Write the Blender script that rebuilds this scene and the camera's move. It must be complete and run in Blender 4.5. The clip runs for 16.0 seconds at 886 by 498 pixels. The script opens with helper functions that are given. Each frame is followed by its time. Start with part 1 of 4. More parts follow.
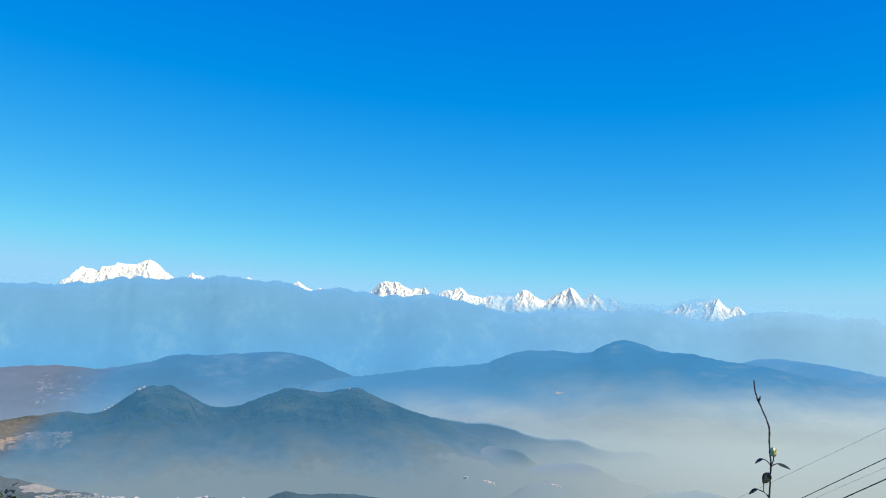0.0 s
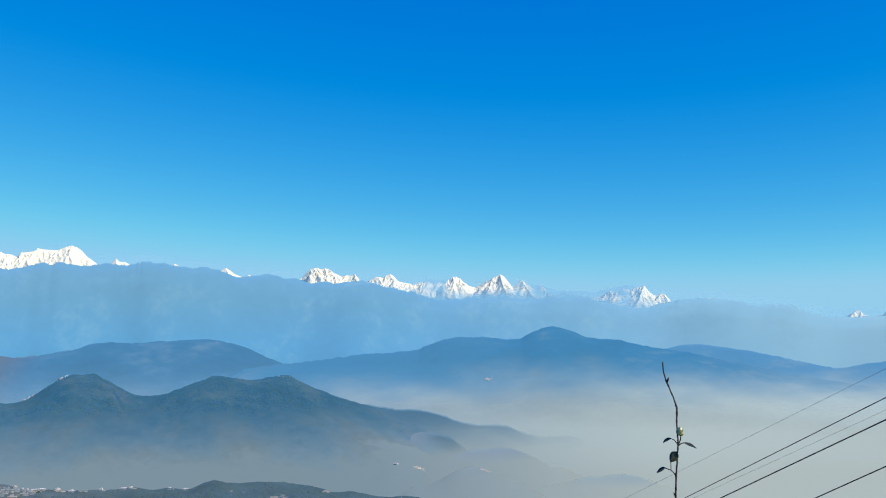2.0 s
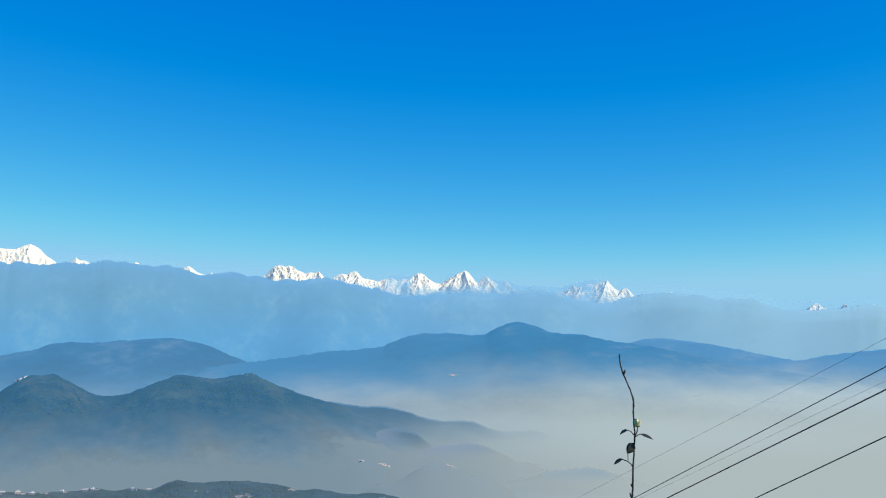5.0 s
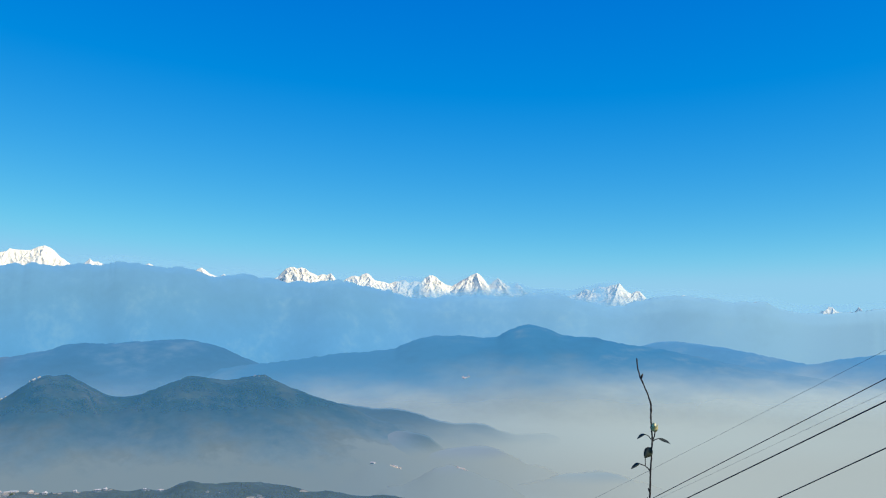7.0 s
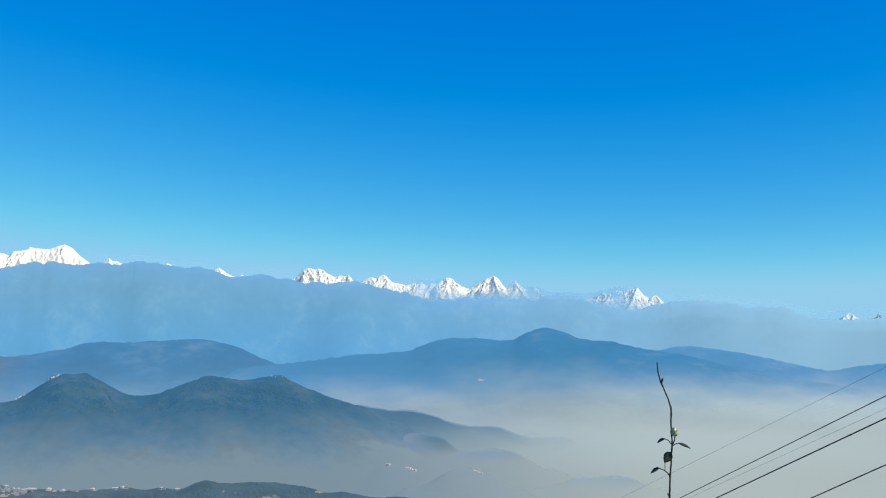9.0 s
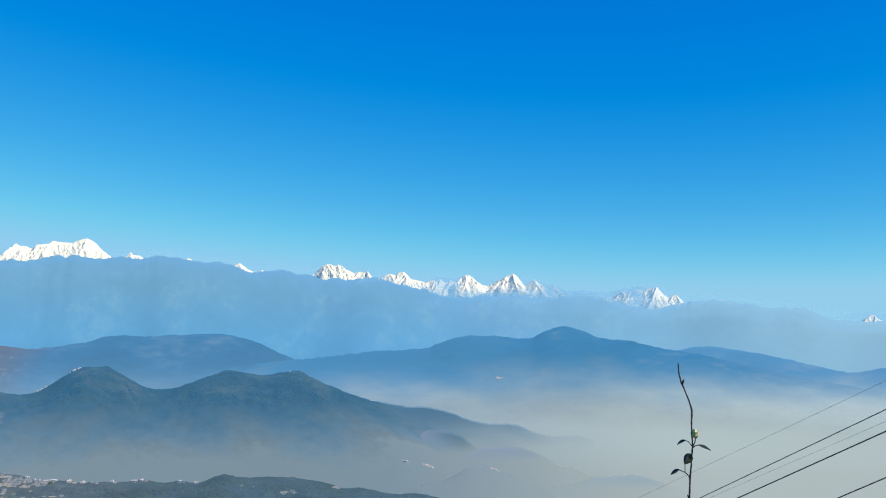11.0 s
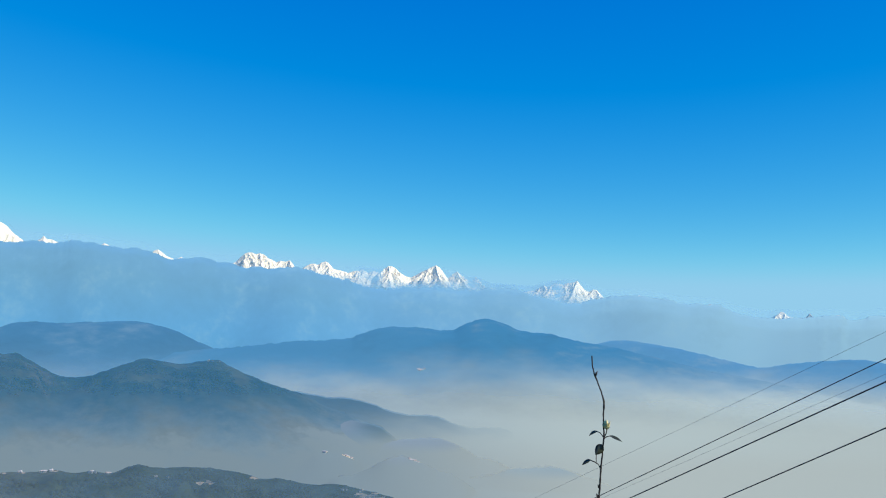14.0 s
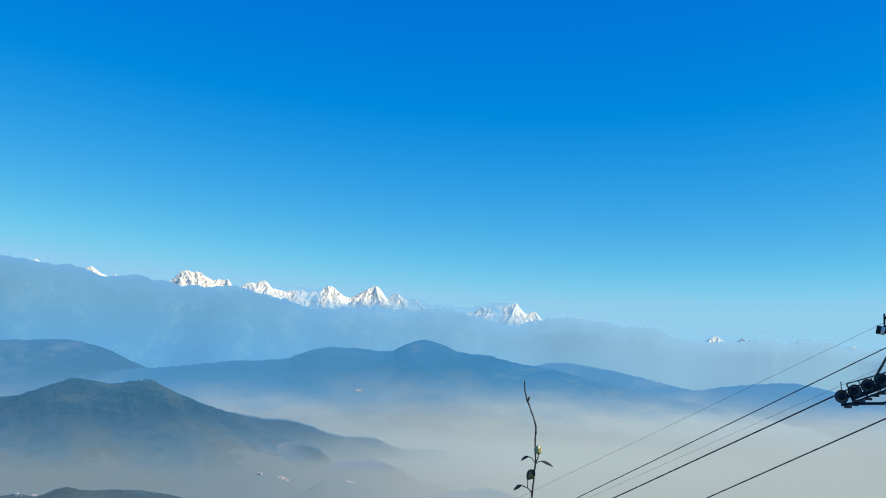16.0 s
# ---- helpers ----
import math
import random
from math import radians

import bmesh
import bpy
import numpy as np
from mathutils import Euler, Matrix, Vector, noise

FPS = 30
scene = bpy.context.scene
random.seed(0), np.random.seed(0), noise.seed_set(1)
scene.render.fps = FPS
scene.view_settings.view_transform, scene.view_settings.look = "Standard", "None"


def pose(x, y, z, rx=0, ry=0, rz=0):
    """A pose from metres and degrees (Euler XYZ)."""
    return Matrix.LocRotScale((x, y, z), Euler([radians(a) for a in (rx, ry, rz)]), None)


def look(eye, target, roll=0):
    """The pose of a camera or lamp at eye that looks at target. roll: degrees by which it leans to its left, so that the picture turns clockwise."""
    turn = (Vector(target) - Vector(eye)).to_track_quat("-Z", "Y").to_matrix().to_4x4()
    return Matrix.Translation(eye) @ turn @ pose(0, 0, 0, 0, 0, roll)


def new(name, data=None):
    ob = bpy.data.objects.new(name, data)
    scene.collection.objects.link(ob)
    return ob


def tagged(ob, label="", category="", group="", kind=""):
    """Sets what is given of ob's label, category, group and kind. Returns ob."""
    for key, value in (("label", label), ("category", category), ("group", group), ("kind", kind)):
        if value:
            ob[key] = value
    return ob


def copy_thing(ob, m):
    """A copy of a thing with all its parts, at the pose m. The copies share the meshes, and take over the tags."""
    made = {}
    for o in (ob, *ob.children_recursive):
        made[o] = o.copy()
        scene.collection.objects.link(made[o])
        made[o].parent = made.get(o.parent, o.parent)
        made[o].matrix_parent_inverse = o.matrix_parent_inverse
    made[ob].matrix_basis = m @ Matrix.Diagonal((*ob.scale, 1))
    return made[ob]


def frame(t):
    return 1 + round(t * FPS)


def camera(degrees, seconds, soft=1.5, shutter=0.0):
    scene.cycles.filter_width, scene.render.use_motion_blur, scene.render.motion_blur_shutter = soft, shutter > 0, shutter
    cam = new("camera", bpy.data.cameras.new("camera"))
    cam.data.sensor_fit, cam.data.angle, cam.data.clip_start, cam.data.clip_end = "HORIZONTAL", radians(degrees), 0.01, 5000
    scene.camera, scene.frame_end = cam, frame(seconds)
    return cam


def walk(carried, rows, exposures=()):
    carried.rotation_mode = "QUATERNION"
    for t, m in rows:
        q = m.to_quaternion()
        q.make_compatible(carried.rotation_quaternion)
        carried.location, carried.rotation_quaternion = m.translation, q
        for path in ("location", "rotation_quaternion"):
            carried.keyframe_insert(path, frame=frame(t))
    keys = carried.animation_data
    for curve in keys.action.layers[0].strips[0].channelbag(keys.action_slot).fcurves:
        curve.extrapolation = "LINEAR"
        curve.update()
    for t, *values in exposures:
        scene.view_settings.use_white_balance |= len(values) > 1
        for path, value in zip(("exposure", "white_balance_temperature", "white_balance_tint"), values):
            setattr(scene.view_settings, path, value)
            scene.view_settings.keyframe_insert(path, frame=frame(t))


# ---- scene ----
cam = camera(50.0, 16.0, soft=1.1)
PATH = [
    (0.0, pose(-0.0300, 0.0000, 1.6082, 96.28, -0.24, 2.92)),
    (0.5, pose(-0.0250, 0.0000, 1.6043, 96.12, -0.32, 1.85)),
    (1.0, pose(-0.0134, 0.0000, 1.6004, 95.53, -0.25, 0.96)),
    (1.5, pose(-0.0072, 0.0000, 1.6029, 96.00, 0.00, -0.00)),
    (2.0, pose(0.0012, 0.0000, 1.6011, 95.50, -0.00, -1.26)),
    (2.5, pose(0.0040, 0.0000, 1.6021, 94.97, 0.04, -2.50)),
    (3.0, pose(0.0052, 0.0000, 1.5986, 94.96, 0.27, -3.27)),
    (3.5, pose(0.0115, 0.0000, 1.5986, 94.87, 0.91, -4.05)),
    (4.0, pose(0.0143, 0.0000, 1.5976, 95.09, 1.07, -3.48)),
    (4.2, pose(0.0153, 0.0000, 1.5975, 95.18, 0.75, -3.56)),
    (6.3, pose(0.0105, 0.0000, 1.5969, 95.30, 0.40, -3.10)),
    (6.5, pose(0.0073, 0.0000, 1.5987, 95.22, 0.52, -2.22)),
    (7.0, pose(0.0041, 0.0000, 1.5994, 95.41, 0.32, -2.66)),
    (7.5, pose(0.0043, 0.0000, 1.6008, 95.57, 0.29, -2.06)),
    (8.0, pose(0.0011, 0.0000, 1.6006, 95.55, 0.14, -2.35)),
    (8.5, pose(-0.0025, 0.0000, 1.6020, 95.53, 0.03, -1.96)),
    (8.7, pose(-0.0026, 0.0000, 1.5986, 95.55, -0.10, -1.81)),
    (10.8, pose(-0.0061, 0.0000, 1.5983, 95.55, -0.81, -1.18)),
    (11.0, pose(-0.0064, 0.0000, 1.6008, 95.38, -0.90, -0.57)),
    (11.5, pose(-0.0109, 0.0000, 1.6013, 94.86, -0.82, 0.09)),
    (12.0, pose(-0.0150, 0.0000, 1.5970, 93.81, -0.67, 1.21)),
    (12.5, pose(-0.0147, 0.0000, 1.5953, 93.86, -0.91, 0.55)),
    (13.0, pose(-0.0134, 0.0000, 1.5967, 93.71, -1.00, -0.04)),
    (13.5, pose(-0.0033, 0.0000, 1.5953, 94.31, -1.39, -2.66)),
    (14.0, pose(0.0029, 0.0000, 1.5990, 94.96, -1.67, -5.25)),
    (14.5, pose(0.0019, 0.0000, 1.5991, 94.64, -1.69, -5.32)),
    (15.0, pose(0.0050, 0.0000, 1.6019, 95.33, -1.78, -7.12)),
    (15.5, pose(0.0098, 0.0000, 1.6048, 96.60, -1.79, -7.31)),
    (16.0, pose(0.0143, 0.0000, 1.6060, 96.34, -2.11, -8.91)),
]
walk(cam, PATH, exposures=((0.0, 0.14), (0.5, 0.07), (1.0, 0.0), (16.0, 0.0)))

# ---- world, sun ----
SUN_BEARING, SUN_HEIGHT = 114.0, 36.0      # degrees clockwise from +y, degrees up


def clear_sky():
    world = bpy.data.worlds.new("clear_sky")
    scene.world = world
    world.use_nodes = True
    nt = world.node_tree
    sky = nt.nodes.new("ShaderNodeTexSky")
    sky.sky_type = "NISHITA"
    sky.sun_disc = False
    sky.sun_elevation, sky.sun_rotation = radians(SUN_HEIGHT), radians(SUN_BEARING)
    sky.altitude, sky.air_density, sky.dust_density, sky.ozone_density = 2400, 1.0, 0.2, 2.0
    split = nt.nodes.new("ShaderNodeSeparateColor")
    join = nt.nodes.new("ShaderNodeCombineColor")
    nt.links.new(sky.outputs[0], split.inputs[0])
    # the phone's vivid colour: gain and gamma of red, green and blue
    for i, (gain, gamma, less, most) in enumerate(SKY_GRADE):
        p = nt.nodes.new("ShaderNodeMath")
        p.operation = "POWER"
        p.inputs[1].default_value = gamma
        m = nt.nodes.new("ShaderNodeMath")
        m.operation = "MULTIPLY"
        m.inputs[1].default_value = gain
        nt.links.new(split.outputs[i], p.inputs[0])
        nt.links.new(p.outputs[0], m.inputs[0])
        d = nt.nodes.new("ShaderNodeMath")
        d.operation, d.use_clamp = "SUBTRACT", False
        d.inputs[1].default_value = less
        floor_at = nt.nodes.new("ShaderNodeMath")
        floor_at.operation = "MAXIMUM"
        floor_at.inputs[1].default_value = 0.0
        nt.links.new(m.outputs[0], d.inputs[0])
        nt.links.new(d.outputs[0], floor_at.inputs[0])
        cap = nt.nodes.new("ShaderNodeMath")
        cap.operation = "SMOOTH_MIN"
        cap.inputs[1].default_value, cap.inputs[2].default_value = most, 1.0
        nt.links.new(floor_at.outputs[0], cap.inputs[0])
        nt.links.new(cap.outputs[0], join.inputs[i])
    back = nt.nodes["Background"]
    back.inputs["Strength"].default_value = 0.1
    nt.links.new(join.outputs[0], back.inputs["Color"])


SKY_GRADE = ((0.143, 2.2, 0.30, 2.95), (0.95, 1.12, 0.0, 6.05), (4.5, 0.335, 0.0, 8.6))
clear_sky()

lamp = bpy.data.lights.new("sun", "SUN")
lamp.energy, lamp.angle, lamp.color = 4.6, radians(0.53), (1.0, 0.93, 0.80)
sun = new("sun", lamp)
b, h = radians(SUN_BEARING), radians(SUN_HEIGHT)
sun.matrix_world = look((math.sin(b) * math.cos(h) * 60, math.cos(b) * math.cos(h) * 60, math.sin(h) * 60), (0, 0, 0))


# ---- materials ----
def shader(name):
    m = bpy.data.materials.new(name)
    m.use_nodes = True
    nt = m.node_tree
    return m, nt, nt.nodes["Principled BSDF"], nt.nodes["Material Output"]


def node(nt, kind, **values):
    n = nt.nodes.new(kind)
    for key, value in values.items():
        n.inputs[key].default_value = value
    return n


def place(nt):
    """World position."""
    return nt.nodes.new("ShaderNodeNewGeometry").outputs["Position"]


def grain(nt, scale, detail=4.0, rough=0.6, vector=None):
    n = node(nt, "ShaderNodeTexNoise", Scale=scale, Detail=detail, Roughness=rough)
    nt.links.new(vector if vector is not None else place(nt), n.inputs["Vector"])
    return n.outputs[0]


def ramp(nt, value, *stops):
    r = nt.nodes.new("ShaderNodeValToRGB")
    e = r.color_ramp.elements
    while len(e) < len(stops):
        e.new(0.5)
    for k, (p, c) in zip(e, stops):
        k.position, k.color = p, (*c, 1) if len(c) == 3 else c
    nt.links.new(value, r.inputs[0])
    return r.outputs[0]


def span(nt, value, a, b, lo=0.0, hi=1.0, smooth=True):
    r = node(nt, "ShaderNodeMapRange")
    r.interpolation_type = "SMOOTHSTEP" if smooth else "LINEAR"
    for i, x in ((1, a), (2, b), (3, lo), (4, hi)):
        r.inputs[i].default_value = x
    nt.links.new(value, r.inputs[0])
    return r.outputs[0]


def calc(nt, op, a, b):
    m = nt.nodes.new("ShaderNodeMath")
    m.operation = op
    m.use_clamp = op in ("ADD", "SUBTRACT", "MULTIPLY_ADD")
    for i, x in ((0, a), (1, b)):
        if isinstance(x, (int, float)):
            m.inputs[i].default_value = x
        else:
            nt.links.new(x, m.inputs[i])
    return m.outputs[0]


def blend(nt, fac, a, b):
    m = nt.nodes.new("ShaderNodeMix")
    m.data_type = "RGBA"
    for i, x in ((0, fac), (6, a), (7, b)):
        if isinstance(x, tuple):
            m.inputs[i].default_value = (*x, 1)
        elif isinstance(x, (int, float)):
            m.inputs[i].default_value = x
        else:
            nt.links.new(x, m.inputs[i])
    return m.outputs[2]


def bump(nt, bsdf, height, distance, strength=0.6):
    n = node(nt, "ShaderNodeBump", Strength=strength, Distance=distance)
    nt.links.new(height, n.inputs["Height"])
    nt.links.new(n.outputs[0], bsdf.inputs["Normal"])


def axis(nt, i):
    s = nt.nodes.new("ShaderNodeSeparateXYZ")
    nt.links.new(place(nt), s.inputs[0])
    return s.outputs[i]


def mat_forest(name, tree, dry=0.35, farmed=None):
    """Wooded slopes: tree crowns of one size, glades and dry grass at a larger one."""
    m, nt, bsdf, out = shader(name)
    crowns = grain(nt, 1 / tree, 3, 0.65)
    glades = grain(nt, 1 / (tree * 22), 5, 0.6)
    stands = grain(nt, 1 / (tree * 7), 4, 0.55)
    pine = ramp(nt, crowns, (0.30, (0.016, 0.028, 0.014)), (0.55, (0.040, 0.066, 0.026)), (0.78, (0.065, 0.090, 0.036)))
    broad = ramp(nt, crowns, (0.30, (0.045, 0.060, 0.022)), (0.55, (0.085, 0.105, 0.038)), (0.78, (0.125, 0.130, 0.055)))
    wood = blend(nt, span(nt, stands, 0.42, 0.62), pine, broad)
    grass = ramp(nt, crowns, (0.3, (0.10, 0.085, 0.05)), (0.75, (0.24, 0.20, 0.12)))
    mask = span(nt, glades, 0.64 - 0.1 * dry, 0.74 - 0.1 * dry)
    if farmed:
        mask = calc(nt, "ADD", mask, calc(nt, "MULTIPLY", span(nt, axis(nt, 0), farmed[0], farmed[1]), span(nt, glades, 0.36, 0.56)))
    nt.links.new(blend(nt, mask, wood, grass), bsdf.inputs["Base Color"])
    bsdf.inputs["Roughness"].default_value = 0.9
    bsdf.inputs["Specular IOR Level"].default_value = 0.2
    bump(nt, bsdf, crowns, tree * 0.7, 0.7)
    return m


def mat_snow():
    """Wind-packed snow; bare rock where the faces are too steep to hold it."""
    m, nt, bsdf, out = shader("snow_and_rock")
    geo = nt.nodes.new("ShaderNodeNewGeometry")
    s = nt.nodes.new("ShaderNodeSeparateXYZ")
    nt.links.new(geo.outputs["Normal"], s.inputs[0])
    rough = grain(nt, 1 / 17, 6, 0.72)
    steep = span(nt, calc(nt, "ADD", calc(nt, "MULTIPLY", s.outputs[2], 0.6), calc(nt, "MULTIPLY", rough, 0.9)), 0.57, 0.70)
    snow = ramp(nt, grain(nt, 1 / 6, 4, 0.6), (0.3, (0.90, 0.80, 0.57)), (0.8, (0.97, 0.89, 0.66)))
    rock = ramp(nt, grain(nt, 1 / 5, 6, 0.7), (0.3, (0.38, 0.33, 0.27)), (0.8, (0.60, 0.53, 0.42)))
    nt.links.new(blend(nt, steep, rock, snow), bsdf.inputs["Base Color"])
    bsdf.inputs["Roughness"].default_value = 0.7
    bump(nt, bsdf, grain(nt, 1 / 9, 6, 0.7), 2.5, 0.6)
    return m


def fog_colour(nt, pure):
    """The valley's fog: shade put into the colour darkens the west, distance haze blues it far off; pale towards the
    east.
    """
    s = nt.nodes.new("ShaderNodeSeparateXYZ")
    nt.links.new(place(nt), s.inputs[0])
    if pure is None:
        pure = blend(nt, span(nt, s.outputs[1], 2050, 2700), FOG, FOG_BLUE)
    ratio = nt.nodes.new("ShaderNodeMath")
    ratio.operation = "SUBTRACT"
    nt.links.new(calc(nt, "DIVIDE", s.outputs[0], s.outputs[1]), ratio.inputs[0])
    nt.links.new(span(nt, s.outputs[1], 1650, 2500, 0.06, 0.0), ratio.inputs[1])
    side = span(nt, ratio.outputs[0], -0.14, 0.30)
    # western fog carries its shade as a darker colour, paler and bluer far off
    shaded = blend(nt, span(nt, s.outputs[1], 2450, 3000), FOG_SHADE, (0.36, 0.48, 0.46))
    return blend(nt, side, shaded, pure)


def mat_haze_fog(name, low, high, thick, thin, z0, z1, patch=260.0, uneven=0.25, east=None, wisp=0.35, pure=None, plume=False, shred=None, tint=1.0, tear=0.9, climb=0.0, stretch=(0.8, 0.8, 1.7)):
    """Haze and mist: a see-through layer that scatters light alike whichever way it faces, the blue of distance put
    into its colour; thicker below z0, thinner above z1.
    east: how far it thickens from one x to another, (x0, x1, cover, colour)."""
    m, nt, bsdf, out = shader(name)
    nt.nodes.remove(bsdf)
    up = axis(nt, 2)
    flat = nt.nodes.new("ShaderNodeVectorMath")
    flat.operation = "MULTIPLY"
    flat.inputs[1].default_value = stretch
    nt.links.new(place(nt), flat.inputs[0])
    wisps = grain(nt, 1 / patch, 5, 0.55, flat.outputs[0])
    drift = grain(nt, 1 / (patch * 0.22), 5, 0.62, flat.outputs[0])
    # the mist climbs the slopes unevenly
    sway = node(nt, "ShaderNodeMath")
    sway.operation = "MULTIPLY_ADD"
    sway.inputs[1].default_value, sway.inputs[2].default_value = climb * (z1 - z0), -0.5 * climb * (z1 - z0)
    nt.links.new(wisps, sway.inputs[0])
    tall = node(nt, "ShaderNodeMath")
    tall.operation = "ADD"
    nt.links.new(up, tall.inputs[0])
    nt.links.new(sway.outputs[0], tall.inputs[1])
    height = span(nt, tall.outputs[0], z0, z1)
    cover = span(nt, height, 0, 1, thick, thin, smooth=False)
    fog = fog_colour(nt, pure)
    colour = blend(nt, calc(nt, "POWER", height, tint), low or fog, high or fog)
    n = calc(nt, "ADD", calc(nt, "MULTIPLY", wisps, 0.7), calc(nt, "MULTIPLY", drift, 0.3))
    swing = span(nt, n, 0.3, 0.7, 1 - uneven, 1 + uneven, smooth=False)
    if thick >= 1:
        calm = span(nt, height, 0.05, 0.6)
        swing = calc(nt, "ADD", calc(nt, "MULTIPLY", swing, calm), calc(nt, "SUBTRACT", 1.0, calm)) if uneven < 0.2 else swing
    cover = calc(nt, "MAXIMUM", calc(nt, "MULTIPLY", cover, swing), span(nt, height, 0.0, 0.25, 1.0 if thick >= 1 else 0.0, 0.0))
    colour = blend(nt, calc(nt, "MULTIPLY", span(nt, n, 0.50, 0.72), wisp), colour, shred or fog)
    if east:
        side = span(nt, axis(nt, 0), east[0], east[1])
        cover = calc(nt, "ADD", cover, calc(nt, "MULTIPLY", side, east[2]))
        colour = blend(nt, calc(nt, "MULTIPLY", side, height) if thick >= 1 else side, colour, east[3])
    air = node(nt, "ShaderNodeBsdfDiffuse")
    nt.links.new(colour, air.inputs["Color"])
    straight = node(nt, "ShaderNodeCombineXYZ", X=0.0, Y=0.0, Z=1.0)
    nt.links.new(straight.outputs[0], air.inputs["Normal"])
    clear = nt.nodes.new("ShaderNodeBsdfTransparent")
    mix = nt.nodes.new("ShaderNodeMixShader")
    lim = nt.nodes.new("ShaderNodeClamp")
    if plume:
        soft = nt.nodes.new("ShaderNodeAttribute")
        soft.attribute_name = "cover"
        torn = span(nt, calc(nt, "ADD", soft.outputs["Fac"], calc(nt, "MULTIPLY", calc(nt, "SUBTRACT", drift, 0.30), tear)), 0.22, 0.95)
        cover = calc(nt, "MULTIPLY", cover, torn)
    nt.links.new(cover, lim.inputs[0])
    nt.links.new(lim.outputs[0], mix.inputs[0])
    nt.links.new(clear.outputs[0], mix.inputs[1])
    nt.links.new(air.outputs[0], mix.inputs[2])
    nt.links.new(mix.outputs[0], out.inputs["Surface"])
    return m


def mat_plain(name, dark, light, size, rough=0.7, metal=0.0, relief=0.0, spread=(0.3, 0.7)):
    """A surface of one colour with grain and wear between two tones."""
    m, nt, bsdf, out = shader(name)
    local = nt.nodes.new("ShaderNodeTexCoord").outputs["Object"]
    n = grain(nt, 1 / size, 5, 0.65, local)
    nt.links.new(ramp(nt, n, (spread[0], dark), (spread[1], light)), bsdf.inputs["Base Color"])
    nt.links.new(span(nt, n, 0.2, 0.8, rough - 0.12, min(1, rough + 0.12)), bsdf.inputs["Roughness"])
    bsdf.inputs["Metallic"].default_value = metal
    if relief:
        bump(nt, bsdf, n, relief, 0.7)
    return m


def mat_house(name, a, b):
    """Painted or bare masonry, another tone for each house."""
    m, nt, bsdf, out = shader(name)
    each = nt.nodes.new("ShaderNodeObjectInfo").outputs["Random"]
    base = ramp(nt, each, (0.0, a), (1.0, b))
    stain = ramp(nt, grain(nt, 1 / 2.5, 4), (0.3, (0.72, 0.70, 0.68)), (0.7, (1, 1, 1)))
    mul = nt.nodes.new("ShaderNodeMix")
    mul.data_type, mul.blend_type = "RGBA", "MULTIPLY"
    mul.inputs[0].default_value = 1.0
    nt.links.new(base, mul.inputs[6])
    nt.links.new(stain, mul.inputs[7])
    nt.links.new(mul.outputs[2], bsdf.inputs["Base Color"])
    bsdf.inputs["Roughness"].default_value = 0.85
    return m


FOREST_NEAR = mat_forest("wooded_slope_near", 7.0, 0.5, (-470, -600))
FOREST = mat_forest("wooded_slope", 9.0, 0.3)
FOREST_TWIN = mat_forest("wooded_slope_twin", 9.0, 0.3, (-925, -1040))
FOREST_FAR = mat_forest("wooded_slope_far", 14.0, 0.2, (-1150, -1350))
SNOW = mat_snow()
TERRACE = mat_plain("terraced_earth", (0.34, 0.21, 0.10), (0.66, 0.46, 0.27), 9.0, 0.95, relief=0.4)
EARTH = mat_plain("bare_earth", (0.60, 0.42, 0.26), (0.93, 0.74, 0.50), 7.0, 0.95, relief=0.4)
HILLSIDE = mat_plain("grassy_hillside", (0.05, 0.055, 0.025), (0.16, 0.15, 0.07), 1.4, 0.95, relief=0.08)
CROWN = mat_plain("tree_crowns", (0.018, 0.030, 0.012), (0.060, 0.080, 0.030), 4.0, 0.9)
WALL = mat_house("house_wall", (0.84, 0.82, 0.78), (0.70, 0.63, 0.55))
ROOF = mat_house("house_roof", (0.74, 0.74, 0.73), (0.56, 0.46, 0.40))
PANE = mat_plain("window_pane", (0.03, 0.04, 0.05), (0.06, 0.07, 0.08), 2.0, 0.15)
SLATE = mat_plain("grey_painted_disc", (0.05, 0.06, 0.07), (0.11, 0.125, 0.14), 0.2, 0.55, 0.2, 0.002)
STEEL = mat_plain("dark_painted_steel", (0.012, 0.016, 0.020), (0.035, 0.042, 0.048), 0.4, 0.5, 0.6, 0.003)
GALV = mat_plain("galvanised_steel", (0.10, 0.11, 0.11), (0.24, 0.25, 0.25), 0.3, 0.5, 0.7, 0.002)
RUBBER = mat_plain("sheave_rubber", (0.010, 0.010, 0.011), (0.030, 0.030, 0.032), 0.1, 0.75)
ROPE = mat_plain("steel_rope", (0.012, 0.013, 0.015), (0.040, 0.042, 0.045), 0.05, 0.55, 0.5, 0.002)
LINE = mat_plain("signal_line", (0.06, 0.06, 0.065), (0.11, 0.11, 0.115), 0.3, 0.6)
GREEN_PAINT = mat_plain("green_painted_steel", (0.05, 0.09, 0.085), (0.10, 0.15, 0.14), 0.3, 0.5, 0.1, 0.002)
WHITE = mat_plain("white_enamel", (0.62, 0.62, 0.60), (0.80, 0.80, 0.78), 0.08, 0.4)
BARK = mat_plain("twig_bark", (0.012, 0.009, 0.007), (0.060, 0.047, 0.036), 0.008, 0.85, relief=0.0015)
LEAF = mat_plain("dark_leaf", (0.012, 0.016, 0.010), (0.050, 0.058, 0.030), 0.012, 0.5, relief=0.0006)
LEAF_DRY = mat_plain("yellowing_leaf", (0.30, 0.25, 0.07), (0.62, 0.56, 0.26), 0.012, 0.6, relief=0.0006)
LEAF_BUSH = mat_plain("bush_leaf", (0.008, 0.011, 0.005), (0.042, 0.046, 0.018), 0.03, 0.5)
